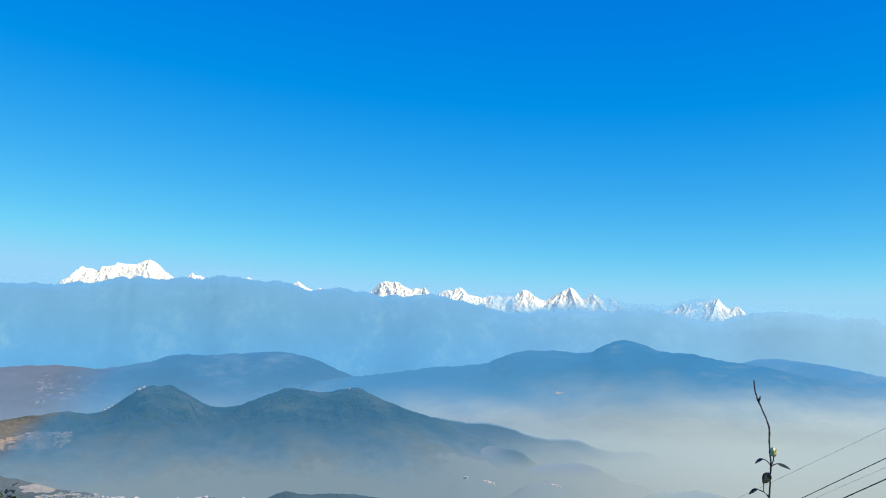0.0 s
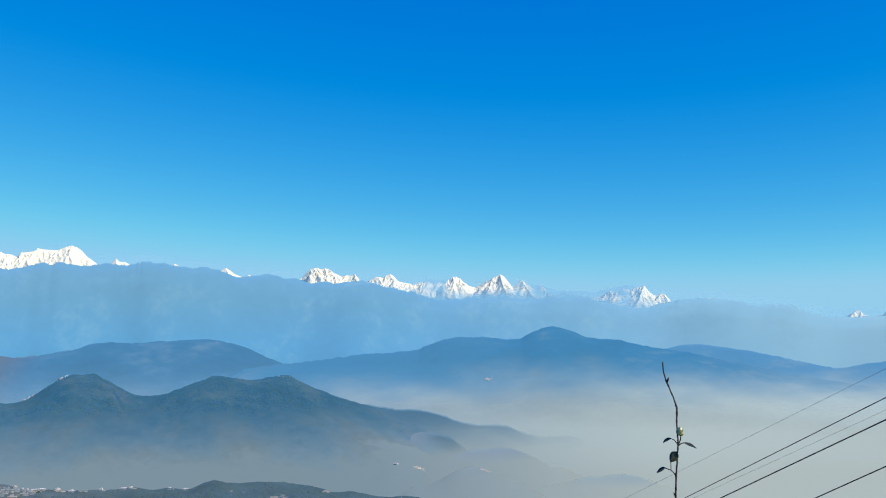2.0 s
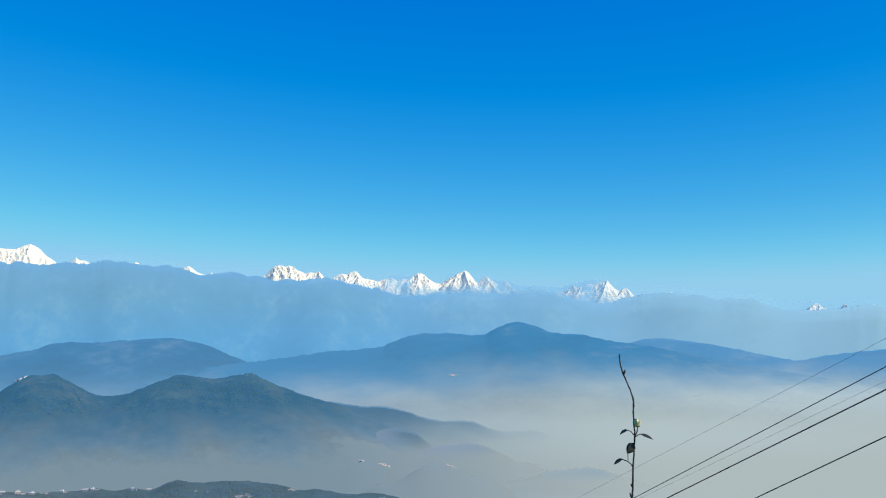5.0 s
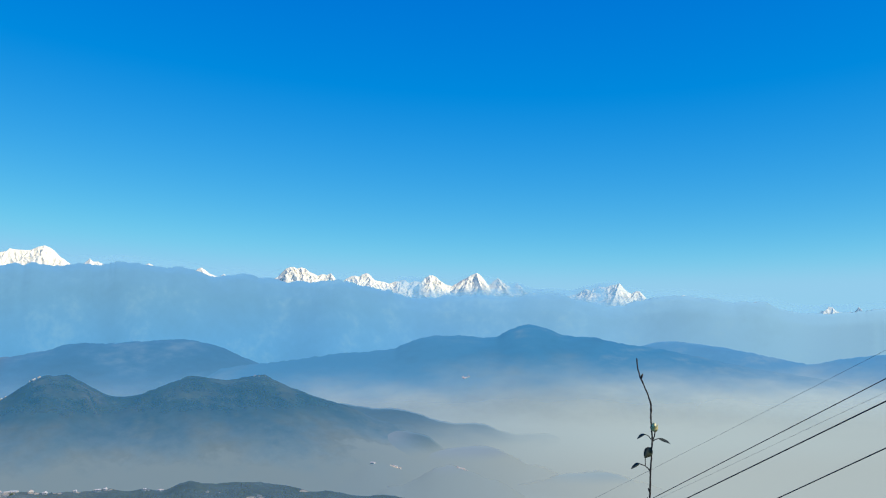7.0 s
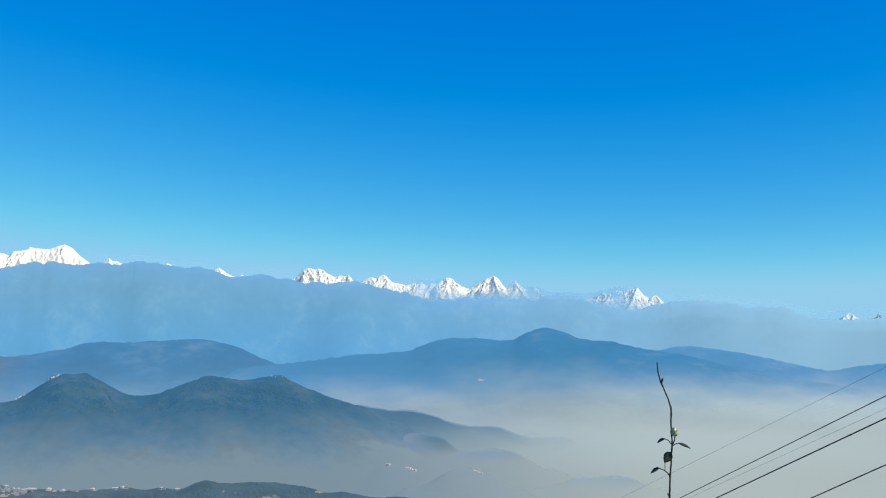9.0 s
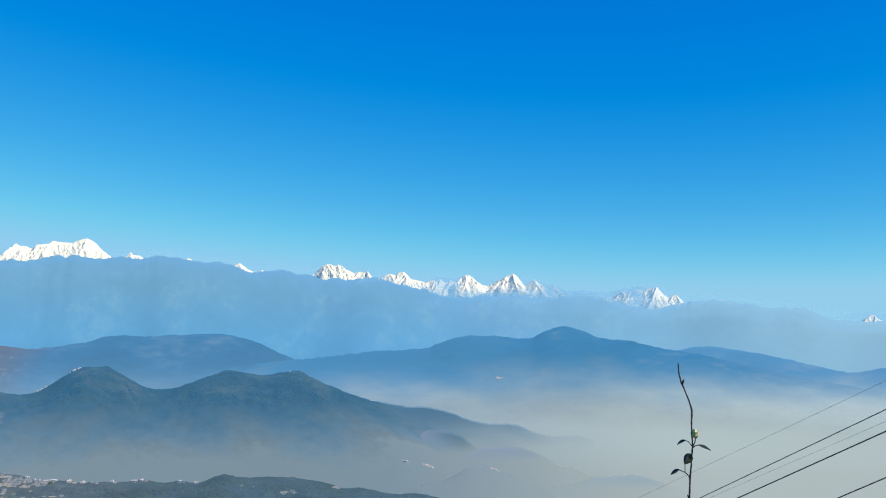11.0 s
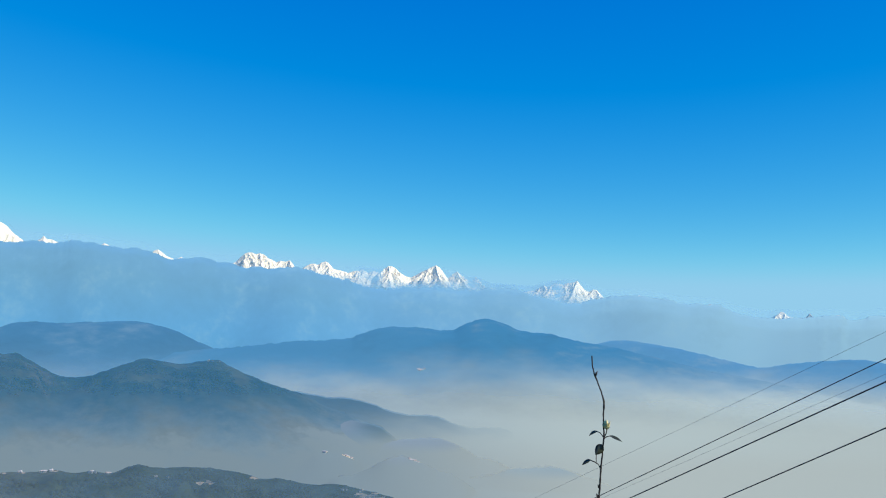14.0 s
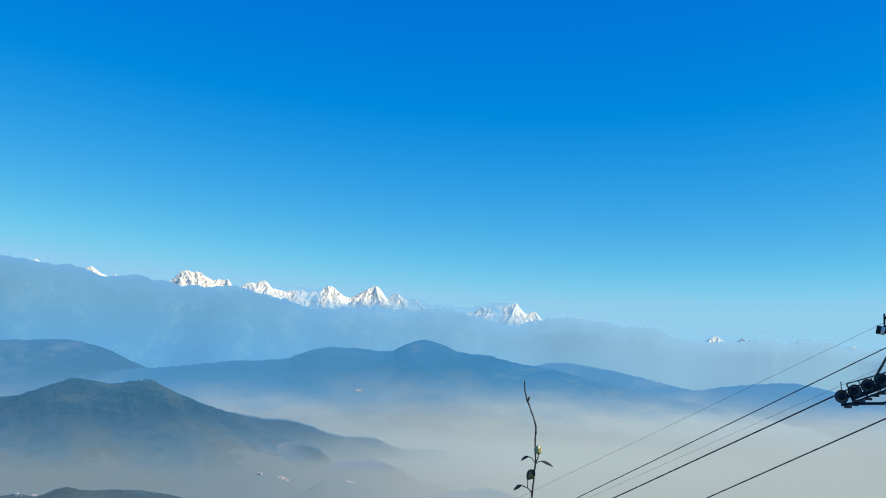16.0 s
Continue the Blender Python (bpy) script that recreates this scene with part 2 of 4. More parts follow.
PETAL = mat_plain("pale_bud", (0.66, 0.54, 0.20), (0.90, 0.82, 0.46), 0.008, 0.6, relief=0.0006)

# haze blue as a base colour, standing for distance
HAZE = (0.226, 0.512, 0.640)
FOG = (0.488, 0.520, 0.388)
# fog in shade, given as a darker colour
FOG_SHADE = (0.238, 0.312, 0.288)
# far fog, tinted bluer for distance
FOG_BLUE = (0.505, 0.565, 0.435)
# paler haze tint for the eastern distance
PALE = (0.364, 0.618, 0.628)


# ---- building helpers ----
def from_lists(name, verts, faces, material, smooth=True):
    me = bpy.data.meshes.new(name)
    me.from_pydata(verts, [], faces)
    me.materials.append(material)
    if smooth:
        me.shade_smooth()
    return me


def part(name, bm, material, parent, label="", smooth=False):
    """One mesh object under a thing or under a part."""
    me = bpy.data.meshes.new(name)
    bm.to_mesh(me)
    bm.free()
    me.materials.append(material)
    if smooth:
        me.shade_smooth()
    ob = new(name, me)
    ob.parent = parent
    if label:
        ob["label"] = label
    return ob


def box(bm, m, sx, sy, sz, bevel=0.0):
    r = bmesh.ops.create_cube(bm, size=1, matrix=m @ Matrix.Diagonal((sx, sy, sz, 1)))
    if bevel:
        edges = list({e for v in r["verts"] for e in v.link_edges})
        bmesh.ops.bevel(bm, geom=edges, offset=bevel, segments=2, affect="EDGES", profile=0.7)


def tube_into(bm, pts, radii, sides=8):
    """A tapered tube through points."""
    pts = [Vector(p) for p in pts]
    rings = []
    for i, p in enumerate(pts):
        d = (pts[min(i + 1, len(pts) - 1)] - pts[max(i - 1, 0)]).normalized()
        a = d.cross(Vector((0.31, 0.83, 0.47))).normalized()
        c = d.cross(a)
        r = radii[i] if isinstance(radii, (list, tuple)) else radii
        rings.append([bm.verts.new(p + (a * math.cos(k * math.tau / sides) + c * math.sin(k * math.tau / sides)) * r) for k in range(sides)])
    for u, v in zip(rings, rings[1:]):
        for k in range(sides):
            bm.faces.new((u[k], u[(k + 1) % sides], v[(k + 1) % sides], v[k]))
    bm.faces.new(rings[0][::-1])
    bm.faces.new(rings[-1])


def tube(pts, radii, sides=8):
    bm = bmesh.new()
    tube_into(bm, pts, radii, sides)
    return bm


def smooth_line(knots, x):
    """Smooth curve through (x, y) knots."""
    xs = [k[0] for k in knots]
    if x <= xs[0]:
        return knots[0][1]
    if x >= xs[-1]:
        return knots[-1][1]
    i = max(j for j in range(len(xs) - 1) if xs[j] <= x)
    p = [knots[min(max(j, 0), len(knots) - 1)] for j in (i - 1, i, i + 1, i + 2)]
    t = (x - p[1][0]) / (p[2][0] - p[1][0])
    h = p[2][0] - p[1][0]
    s1 = (p[2][1] - p[0][1]) / max(1e-6, p[2][0] - p[0][0]) * h
    s2 = (p[3][1] - p[1][1]) / max(1e-6, p[3][0] - p[1][0]) * h
    return ((2 * t ** 3 - 3 * t ** 2 + 1) * p[1][1] + (t ** 3 - 2 * t ** 2 + t) * s1
            + (-2 * t ** 3 + 3 * t ** 2) * p[2][1] + (t ** 3 - t ** 2) * s2)


def rough(x, y, octaves=5, seed=0.0):
    return noise.fractal((x, y, seed), 0.9, 2.1, octaves)


def bearing(deg, r, z=0.0):
    a = radians(deg)
    return Vector((math.sin(a) * r, math.cos(a) * r, z))


class Ridge:
    """A range of hills that runs across the view: summits as (bearing, height), at one distance, with spurs and gullies on its slopes."""

    def __init__(self, summits, distance, foot, run, back, seed, crag=3.0, spur=22.0, spur_size=120.0, bulge=1.3, fade=2.0, wander=40.0):
        self.summits, self.distance, self.foot, self.run, self.back = summits, distance, foot, run, back
        self.seed, self.crag, self.spur, self.spur_size, self.bulge, self.fade, self.wander = seed, crag, spur, spur_size, bulge, fade, wander
        self.jagged_air = False
        self.a0, self.a1 = summits[0][0] - fade, summits[-1][0] + fade

    def crest(self, a):
        z = smooth_line(self.summits, a)
        s = self.summits
        out = max(s[0][0] - a, a - s[-1][0], 0) / self.fade
        out = out * out * (3 - 2 * out)
        return z + (self.foot - z) * out

    def edge(self, a):
        """The fine roughness of the skyline."""
        arc = radians(a) * self.distance
        z = rough(arc / 60, 0, 5, self.seed) * self.crag + rough(arc / 13, 0, 3, self.seed + 1) * min(4.2, self.crag * 0.6)
        return z

    def point(self, a, v, bare=True):
        """v from 0 at the near foot over 1 at the crest to 2 at the far foot. bare: with its spurs and gullies."""
        arc = radians(a) * self.distance
        d = self.distance + noise.noise((arc / 330, 0.0, self.seed + 7)) * self.wander
        top = self.crest(a)
        if v <= 1:
            w = v
            r = d - self.run * (1 - w)
        else:
            w = 2 - v
            r = d + self.back * (1 - w)
        h = 1 - (1 - w) ** self.bulge
        shape = (top - self.foot) * h - (0.3 * self.back * (1 - w) if v > 1 else 0.0)
        # the lower slopes follow the crest more smoothly
        soft = (self.crest(a - 1.0) + top + self.crest(a + 1.0)) / 3
        shape += (soft - top) * (h - w ** 3)
        fine = self.edge(a) * w ** 6
        body = min(1.0, (top - self.foot) / 110)
        if not bare:
            z = self.foot + shape + 0.5 * self.spur * body * min(1, (1 - w) * 4) * min(1, w * 3) + fine
            return bearing(a, r, z)
        lean = 0.8 * (1 - w) * self.run
        g = abs(noise.noise(((arc + lean * 0.35) / self.spur_size, (1 - w) * 0.9, self.seed + 3)))
        g2 = abs(noise.noise(((arc - lean * 0.2) / (self.spur_size * 0.37), (1 - w) * 2.2, self.seed + 11)))
        cut = (1.4 * g + 0.6 * g2 - 0.5) * self.spur * min(1, (1 - w) * 5) * min(1, w * 3)
        z = self.foot + shape - cut * body + fine
        z += rough(arc / 45, r / 45, 4, self.seed + 5) * self.crag * 0.7 * min(1, (1 - w) * 6)
        return bearing(a, r, z)

    def mesh(self, name, material, step, rows, lift=0.0, front_only=False, plume=0.0):
        n = int((self.a1 - self.a0) / math.degrees(step / self.distance))
        vs = [i / rows for i in range(rows + 1)]
        # closer rows towards the crest
        vs = [1 - (1 - v) ** 1.5 for v in vs]
        if not front_only:
            vs += [1 + (i / 6) ** 1.3 for i in range(1, 7)]
        verts, faces, cover = [], [], []
        if plume:
            vs += [1.1, 1.3, 1.6, 2.0]
        for i in range(n + 1):
            a = self.a0 + (self.a1 - self.a0) * i / n
            for v in vs:
                near = min(1.0, max(0.5, (self.crest(a) - self.foot) / 45))
                if plume and v > 1:
                    k = lift * 0.12 * near
                    high = plume * (0.06 + 0.94 * math.exp(-((a - 6) / 6) ** 2) if self.jagged_air else 1.0) * (0.45 + 0.9 * max(0.0, noise.noise((a * 0.7, 0.4, self.seed)) + 0.25))
                    verts.append(self.point(a, 1, False) + Vector((0, 0, k * 0.6 + (v - 1) * high)) - bearing(a, k - (v - 1) * high * 1.6))
                    cover.append(max(0.0, 2 - v) ** 1.3 * 0.8)
                    continue
                cover.append(1.0)
                p = self.point(a, v, not lift)
                if lift:
                    k = lift * min(1.0, (1 - v) * 8 + 0.12) * near
                    p = p + Vector((0, 0, k * 0.6)) - bearing(a, k)
                    # the veil never stands above the crest, seen from the hilltop
                    rim = self.point(a, 1)
                    rim.z -= (self.edge(a) + 4) * (1 - v ** 8) if self.jagged_air else 0.0
                    p.z = min(p.z, 1.6 + ((rim.z - 1.6) / math.hypot(rim.x, rim.y) + (0.0009 if plume and not self.jagged_air else 0.0003)) * math.hypot(p.x, p.y))
                verts.append(p)
        m = len(vs)
        for i in range(n):
            for j in range(m - 1):
                q = i * m + j
                faces.append((q, q + m, q + m + 1, q + 1))
        me = from_lists(name, verts, faces, material)
        if plume:
            me.attributes.new("cover", "FLOAT", "POINT").data.foreach_set("value", cover)
        return me


# ---- ground ----
def ground_height(x, y):
    r = math.hypot(x, y)
    if r < 1.3:
        return 0.0
    z = -(r - 1.3) * 0.56 + max(0.0, r - 300) ** 2 * 0.0009
    if r > 610:
        z = -(610 - 1.3) * 0.56 + 310 ** 2 * 0.0009 - (r - 610) * 0.05
    z = max(z, -335.0)
    return z + rough(x / 9, y / 9, 4, 2.0) * min(0.35, (r - 1.3) * 0.02) + rough(x / 160, y / 160, 4, 5.0) * min(9.0, r * 0.012)


def build_ground():
    radii = [0.0] + [0.6 * 1.105 ** i for i in range(91)]
    radii = [r for r in radii if r < 4900] + [4940.0]
    n = 128
    verts, faces = [Vector((0, 0, 0))], []
    for r in radii[1:]:
        for k in range(n):
            p = bearing(k * 360 / n, r)
            p.z = ground_height(p.x, p.y)
            verts.append(p)
    for k in range(n):
        faces.append((0, 1 + (k + 1) % n, 1 + k))
    for i in range(len(radii) - 2):
        for k in range(n):
            a, b2 = 1 + i * n + k, 1 + i * n + (k + 1) % n
            faces.append((a, b2, b2 + n, a + n))
    ob = new("ground", from_lists("ground", verts, faces, HILLSIDE))
    tagged(ob, "steep grassy hilltop falling to a wide valley floor", "ground", kind="structure")


build_ground()


# ---- ridges ----
def build_ridge(name, ridge, material, label, mist, step, rows, lift, category="hill", plume=0.0):
    hill = new(name, ridge.mesh(name, material, step, rows))
    tagged(hill, label, category, kind="structure")
    if plume and not ridge.jagged_air:
        hill.location.z = -2.0          # well inside its mist
    # distance haze and mist, laid on as a tinted sheet over the slope
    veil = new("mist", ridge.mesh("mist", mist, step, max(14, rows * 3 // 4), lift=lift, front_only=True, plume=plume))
    tagged(veil, "sheet tinted as distance haze and mist over wooded slopes", "mist", kind="structure")
    return hill


NEAR = Ridge([(-29, -172), (-25.2, -201), (-24.64, -207), (-22.9, -215), (-22.0, -222), (-20.6, -225), (-19.4, -228), (-17.5, -229), (-16.6, -227), (-15.4, -231), (-14.4, -229), (-13.5, -234),
              (-12.5, -224), (-12.1, -221), (-11.2, -226), (-9.9, -228), (-8.2, -230), (-6.6, -236), (-5.2, -247), (-3.9, -248), (-2.6, -255), (-0.5, -256), (1.1, -264), (2.2, -270), (3.5, -278),
              (4.5, -286), (6.8, -291), (10.1, -306)],
             1600, -390, 460, 110, 1.7, crag=2.0, spur=38, spur_size=85, bulge=1.15)
TWIN = Ridge([(-30, -165), (-25.4, -141), (-24.1, -136), (-23.7, -140), (-22.5, -138), (-21.7, -121), (-20.8, -97), (-19.9, -78), (-19.4, -77), (-18.7, -78), (-18.1, -93), (-17.1, -116), (-16.2, -129),
              (-15.5, -130), (-14.9, -126), (-13.9, -110), (-12.7, -92), (-12.3, -84), (-11.9, -83), (-10.9, -92), (-10.1, -96), (-9.1, -89), (-8.2, -85), (-7.9, -87), (-7.4, -95), (-6.4, -114),
              (-5.0, -137), (-3.7, -155), (-2.6, -171), (-1.6, -192), (0.0, -214), (1.5, -245), (3.5, -285), (6.0, -320)],
             2400, -330, 520, 320, 4.2, crag=2.8, spur=60, spur_size=120, bulge=1.2)
ARM = Ridge([(-5, -300), (-3, -268), (-2, -244), (-1.2, -225), (-0.6, -214), (0.1, -208), (1.1, -213), (1.8, -221), (2.1, -231), (2.5, -244), (3.1, -262), (3.6, -278)], 2200, -335, 260, 50, 6.6, crag=2.6, spur=14, spur_size=70, fade=3.5)
SPUR = Ridge([(-3.4, -177), (-1.3, -192), (0.06, -197), (1.1, -206), (2.1, -225), (3.1, -234), (4.8, -237), (5.5, -247), (6.8, -266), (8.8, -267), (9.8, -278), (10.7, -292)],
             2700, -330, 380, 260, 8.3, crag=2.6, spur=14, spur_size=90)
SPUR_LOW = Ridge([(0.6, -262), (1.8, -251), (2.8, -242), (4.1, -238), (5.1, -237), (5.8, -244), (6.8, -262), (7.6, -280)], 2150, -335, 240, 40, 14.3, crag=1.4, spur=8, spur_size=60, fade=4.5)
ISLE = Ridge([(0.2, -284), (1.2, -268), (2.0, -254), (2.6, -247), (3.2, -246), (3.8, -253), (4.5, -259), (5.2, -270)], 1880, -335, 200, 40, 9.6, crag=1.8, spur=6, spur_size=50, fade=4.5)
ISLE_FAINT = Ridge([(7.6, -296), (8.5, -289), (9.4, -277), (10.7, -273), (12.3, -270), (13.3, -279), (13.9, -289)], 1980, -335, 160, 40, 10.9, crag=0.8, spur=4, spur_size=60, fade=4.5)
KNOLL = Ridge([(-4.2, -290), (-3.0, -272), (-1.5, -252), (-0.2, -259), (1.0, -284)], 2000, -335, 200, 40, 27.5, crag=1.0, spur=6, spur_size=50, fade=4.0)
MID_LEFT = Ridge([(-31, -56), (-25.5, -45), (-25.1, -43), (-23.8, -51), (-23.0, -57), (-21.7, -50), (-20.0, -31), (-18.8, -9), (-17.8, -6), (-16.6, -11), (-15.6, -2), (-13.7, 2), (-12.4, 3),
                  (-11.4, -6), (-10.4, -24), (-9.4, -55), (-8.3, -85), (-6.7, -128), (-4, -190)],
                 3600, -325, 520, 260, 12.4, crag=3.4, spur=26, spur_size=130, fade=3.5)
MID_RIGHT = Ridge([(-18, -245), (-15, -195), (-12, -132), (-10.1, -95), (-6.7, -71), (-3.4, -48), (-0.3, -33), (0.3, -15), (1.7, 9), (3.4, 14), (5.7, 6), (6.7, 33),
                   (7.8, 51), (8.9, 35), (9.9, 13), (11.7, 2), (13.0, -16), (14.6, -30), (16.5, -50), (20, -95), (25, -146), (31, -212)],
                  3400, -325, 600, 140, 15.8, crag=4.0, spur=10, spur_size=120, wander=20)
RIGHT_FAR = Ridge([(13.2, -49), (14.6, -28), (15.6, -14), (17.8, -26), (20.5, -59), (22.7, -92), (23.7, -103), (24.6, -90), (26.5, -72), (28.9, -59),
                   (29.8, -66), (31.2, -84), (33.7, -127), (38, -190)],
                  3850, -325, 420, 200, 18.1, crag=3.6, spur=20, spur_size=140)
FRONT = Ridge([(-34, 285), (-25.7, 291), (-24.4, 295), (-24.03, 306), (-23.39, 299), (-22.82, 311), (-21.64, 332), (-21.28, 321), (-20.81, 335), (-20.29, 326), (-19.2, 327), (-18.3, 336),
               (-17.04, 332), (-16.16, 346), (-15.62, 339), (-15.14, 343), (-13.52, 324), (-12.87, 328), (-12.21, 319), (-11.38, 296), (-10.88, 286), (-9.82, 296), (-9.22, 300), (-8.21, 281),
               (-7.71, 287), (-6.69, 266), (-6.02, 267), (-5.2, 258), (-4.8, 262), (-3.3, 270), (-2.1, 244), (-0.56, 222), (1.32, 186), (3.36, 193), (6.74, 191), (9.73, 193), (11.7, 155),
               (13.32, 146), (14.59, 172), (16.79, 186), (19.46, 157), (21.42, 150), (22.71, 113), (24.77, 98), (27.85, 117), (28.31, 99), (30.24, 120), (31.84, 91), (38, 80)],
              4400, -320, 430, 150, 21.5, crag=8.0, spur=62, spur_size=150, bulge=1.1)

FRONT.jagged_air = True          # its crest is crisp in the west and east, and torn by haze between

# distance haze painted per ridge: the tint turns bluer farther off
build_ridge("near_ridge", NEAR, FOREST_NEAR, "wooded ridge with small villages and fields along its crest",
            mat_haze_fog("haze_tint_near", (0.235, 0.30, 0.305), (0.205, 0.282, 0.292), 0.70, 0.46, -325, -225, 70, 0.34, (-620, -330, 0.05, (0.15, 0.25, 0.27))), 7, 44, 11)
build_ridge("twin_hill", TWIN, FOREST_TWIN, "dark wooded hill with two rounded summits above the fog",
            mat_haze_fog("haze_mist_twin", None, (0.076, 0.262, 0.362), 1.0, 0.54, -262, -120, 120, 0.22, (-930, -1010, -0.40, (0.30, 0.285, 0.25)), 0.5, tint=0.85, climb=1.1, stretch=(1.0, 1.0, 0.8)), 8, 48, 15)
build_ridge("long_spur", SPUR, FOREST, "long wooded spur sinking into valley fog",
            mat_haze_fog("mist_spur", None, (0.125, 0.28, 0.35), 1.0, 0.68, -284, -192, 120, 0.12, climb=0.4, plume=True), 10, 22, 10, plume=3.0)
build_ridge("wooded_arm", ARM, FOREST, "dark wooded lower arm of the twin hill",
            mat_haze_fog("mist_arm", None, (0.145, 0.275, 0.31), 1.0, 0.76, -254, -207, 110, 0.14, (75, -40, 0.26, (0.245, 0.315, 0.32)), climb=0.4, plume=True), 8, 22, 15, plume=2.5)
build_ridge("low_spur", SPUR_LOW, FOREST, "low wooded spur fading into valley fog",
            mat_haze_fog("mist_low_spur", None, (0.30, 0.375, 0.36), 1.0, 0.945, -258, -234, 90, 0.06, climb=0.5, plume=True), 9, 16, 14, plume=6.0)
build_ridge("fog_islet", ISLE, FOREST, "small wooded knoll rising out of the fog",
            mat_haze_fog("mist_islet", None, (0.30, 0.365, 0.335), 1.0, 0.965, -258, -238, 60, 0.05, climb=0.5, plume=True), 8, 14, 14, plume=4.0)
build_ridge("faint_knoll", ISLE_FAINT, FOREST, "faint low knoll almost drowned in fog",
            mat_haze_fog("mist_knoll", None, (0.36, 0.44, 0.38), 1.0, 0.965, -286, -266, 60, 0.03, climb=0.5, plume=True), 10, 12, 12, plume=6.0)
build_ridge("misty_knoll", KNOLL, FOREST, "low knoll with houses drowned in dim mist",
            mat_haze_fog("mist_village", None, None, 1.0, 1.0, -284, -246, 60, 0.0), 8, 14, 3)
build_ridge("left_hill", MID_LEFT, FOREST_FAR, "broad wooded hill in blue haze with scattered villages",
            mat_haze_fog("haze_tint_left", (0.17, 0.37, 0.48), (0.10, 0.32, 0.46), 0.95, 0.76, -260, -30, 200, 0.14, (-1250, -1480, -0.20, (0.265, 0.35, 0.41))), 11, 36, 8)
# fog of these two is paler and bluer, to offset their darker shading
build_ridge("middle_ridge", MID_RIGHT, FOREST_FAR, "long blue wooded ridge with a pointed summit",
            mat_haze_fog("haze_mist_middle", None, (0.08, 0.32, 0.47), 1.0, 0.82, -238, -44, 200, 0.12, (500, -100, 0.02, (0.10, 0.33, 0.465)), pure=(0.51, 0.61, 0.51), climb=0.9), 11, 36, 4)
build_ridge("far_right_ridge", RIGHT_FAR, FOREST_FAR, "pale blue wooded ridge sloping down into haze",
            mat_haze_fog("haze_mist_right", None, (0.13, 0.37, 0.52), 1.0, 0.87, -236, -80, 200, 0.10, pure=(0.51, 0.61, 0.51), climb=0.9), 13, 26, 20)
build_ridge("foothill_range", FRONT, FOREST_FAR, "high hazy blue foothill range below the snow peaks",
            mat_haze_fog("haze_tint_front", (0.160, 0.478, 0.695), HAZE, 0.96, 0.90, -60, 280, 190, 0.06, (-600, 2400, 0.07, PALE), 0.42, None, True, PALE, stretch=(1.2, 1.2, 0.8)), 5, 40, 24, "mountain range", 34.0)


# ---- snow mountains ----
SNOW_FAR = 4800.0


class Alp:
    """A snow mountain built on its arêtes: a crest of summits (bearing, height), and spurs that fall from it towards the viewer and branch."""

    def __init__(self, summits, seed, steep=1.25, fall=0.72, relief=1.0):
        rnd = random.Random(seed)
        self.seed, self.steep, self.relief = seed, steep, relief
        crest = [(radians(a) * SNOW_FAR, 9 * noise.noise((a * 0.9, 0.0, seed)), z) for a, z in summits]
        self.base = min(z for _, z in summits) - 75
        self.s0, self.s1 = crest[0][0] - 22, crest[-1][0] + 22
        self.deep = (max(z for _, z in summits) - self.base) / 0.8
        lines = list(zip(crest, crest[1:]))
        for side, (s, d, z) in ((-1, crest[0]), (1, crest[-1])):
            lines.append(((s, d, z), (s + side * 60, d + 10, z - 75)))
        # spurs from every summit, and shorter ones between them
        starts = []
        for k, (s, d, z) in enumerate(crest):
            before, after = crest[max(k - 1, 0)][2], crest[min(k + 1, len(crest) - 1)][2]
            starts.append(((s, d, z), 1.0 if z >= before and z >= after else 0.55))
        for a, b2 in zip(crest, crest[1:]):
            if abs(b2[0] - a[0]) > 26:
                t = rnd.uniform(0.35, 0.65)
                starts.append((tuple(p + (q - p) * t for p, q in zip(a, b2)), 0.5))
        for p, size in starts:
            lines += self.spur(rnd, p, rnd.uniform(-0.75, 0.75), fall * rnd.uniform(0.8, 1.15), (p[2] - self.base) / fall * size, 0)
        self.lines = np.array(lines, dtype=float)
        self.crest = crest

    def spur(self, rnd, p, lean, fall, length, level):
        out, n = [], 4 if level == 0 else 2
        for k in range(n):
            step = length / n
            lean += rnd.uniform(-0.35, 0.35)
            r = math.hypot(1, lean)
            q = (p[0] + lean / r * step, p[1] + step / r, p[2] - fall * step * rnd.uniform(0.8, 1.2))
            out.append((p, q))
            if level < 2 and step > 5:
                for side in (-1, 1):
                    if rnd.random() < 0.85:
                        out += self.spur(rnd, q, lean + side * rnd.uniform(0.7, 1.5), fall * 1.12, length * (1 - k / n) * rnd.uniform(0.35, 0.6), level + 1)
            p = q
        return out

    def heights(self, s, d):
        """Over arrays of places along and before the crest."""
        z = np.full(s.shape, self.base - 40.0)
        for (ax, ay, az), (bx, by, bz) in self.lines:
            ux, uy = bx - ax, by - ay
            t = np.clip(((s - ax) * ux + (d - ay) * uy) / max(1e-6, ux * ux + uy * uy), 0, 1)
            z = np.maximum(z, az + t * (bz - az) - self.steep * np.hypot(s - ax - t * ux, d - ay - t * uy))
        return z

    def mesh(self, name, material, step):
        ss = np.arange(self.s0, self.s1, step)
        ds = np.concatenate([np.arange(-24, 12, step * 0.8), np.arange(12, self.deep, step * 1.15)])
        s, d = np.meshgrid(ss, ds, indexing="ij")
        rub = np.array([[noise.noise_vector((x / 17, y / 17, self.seed)).to_tuple()[:2] for y in ds] for x in ss])
        away = np.clip(np.abs(d) / 14, 0.15, 1) * self.relief
        z = self.heights(s + rub[..., 0] * 5.5 * away, d + rub[..., 1] * 5.5 * away)
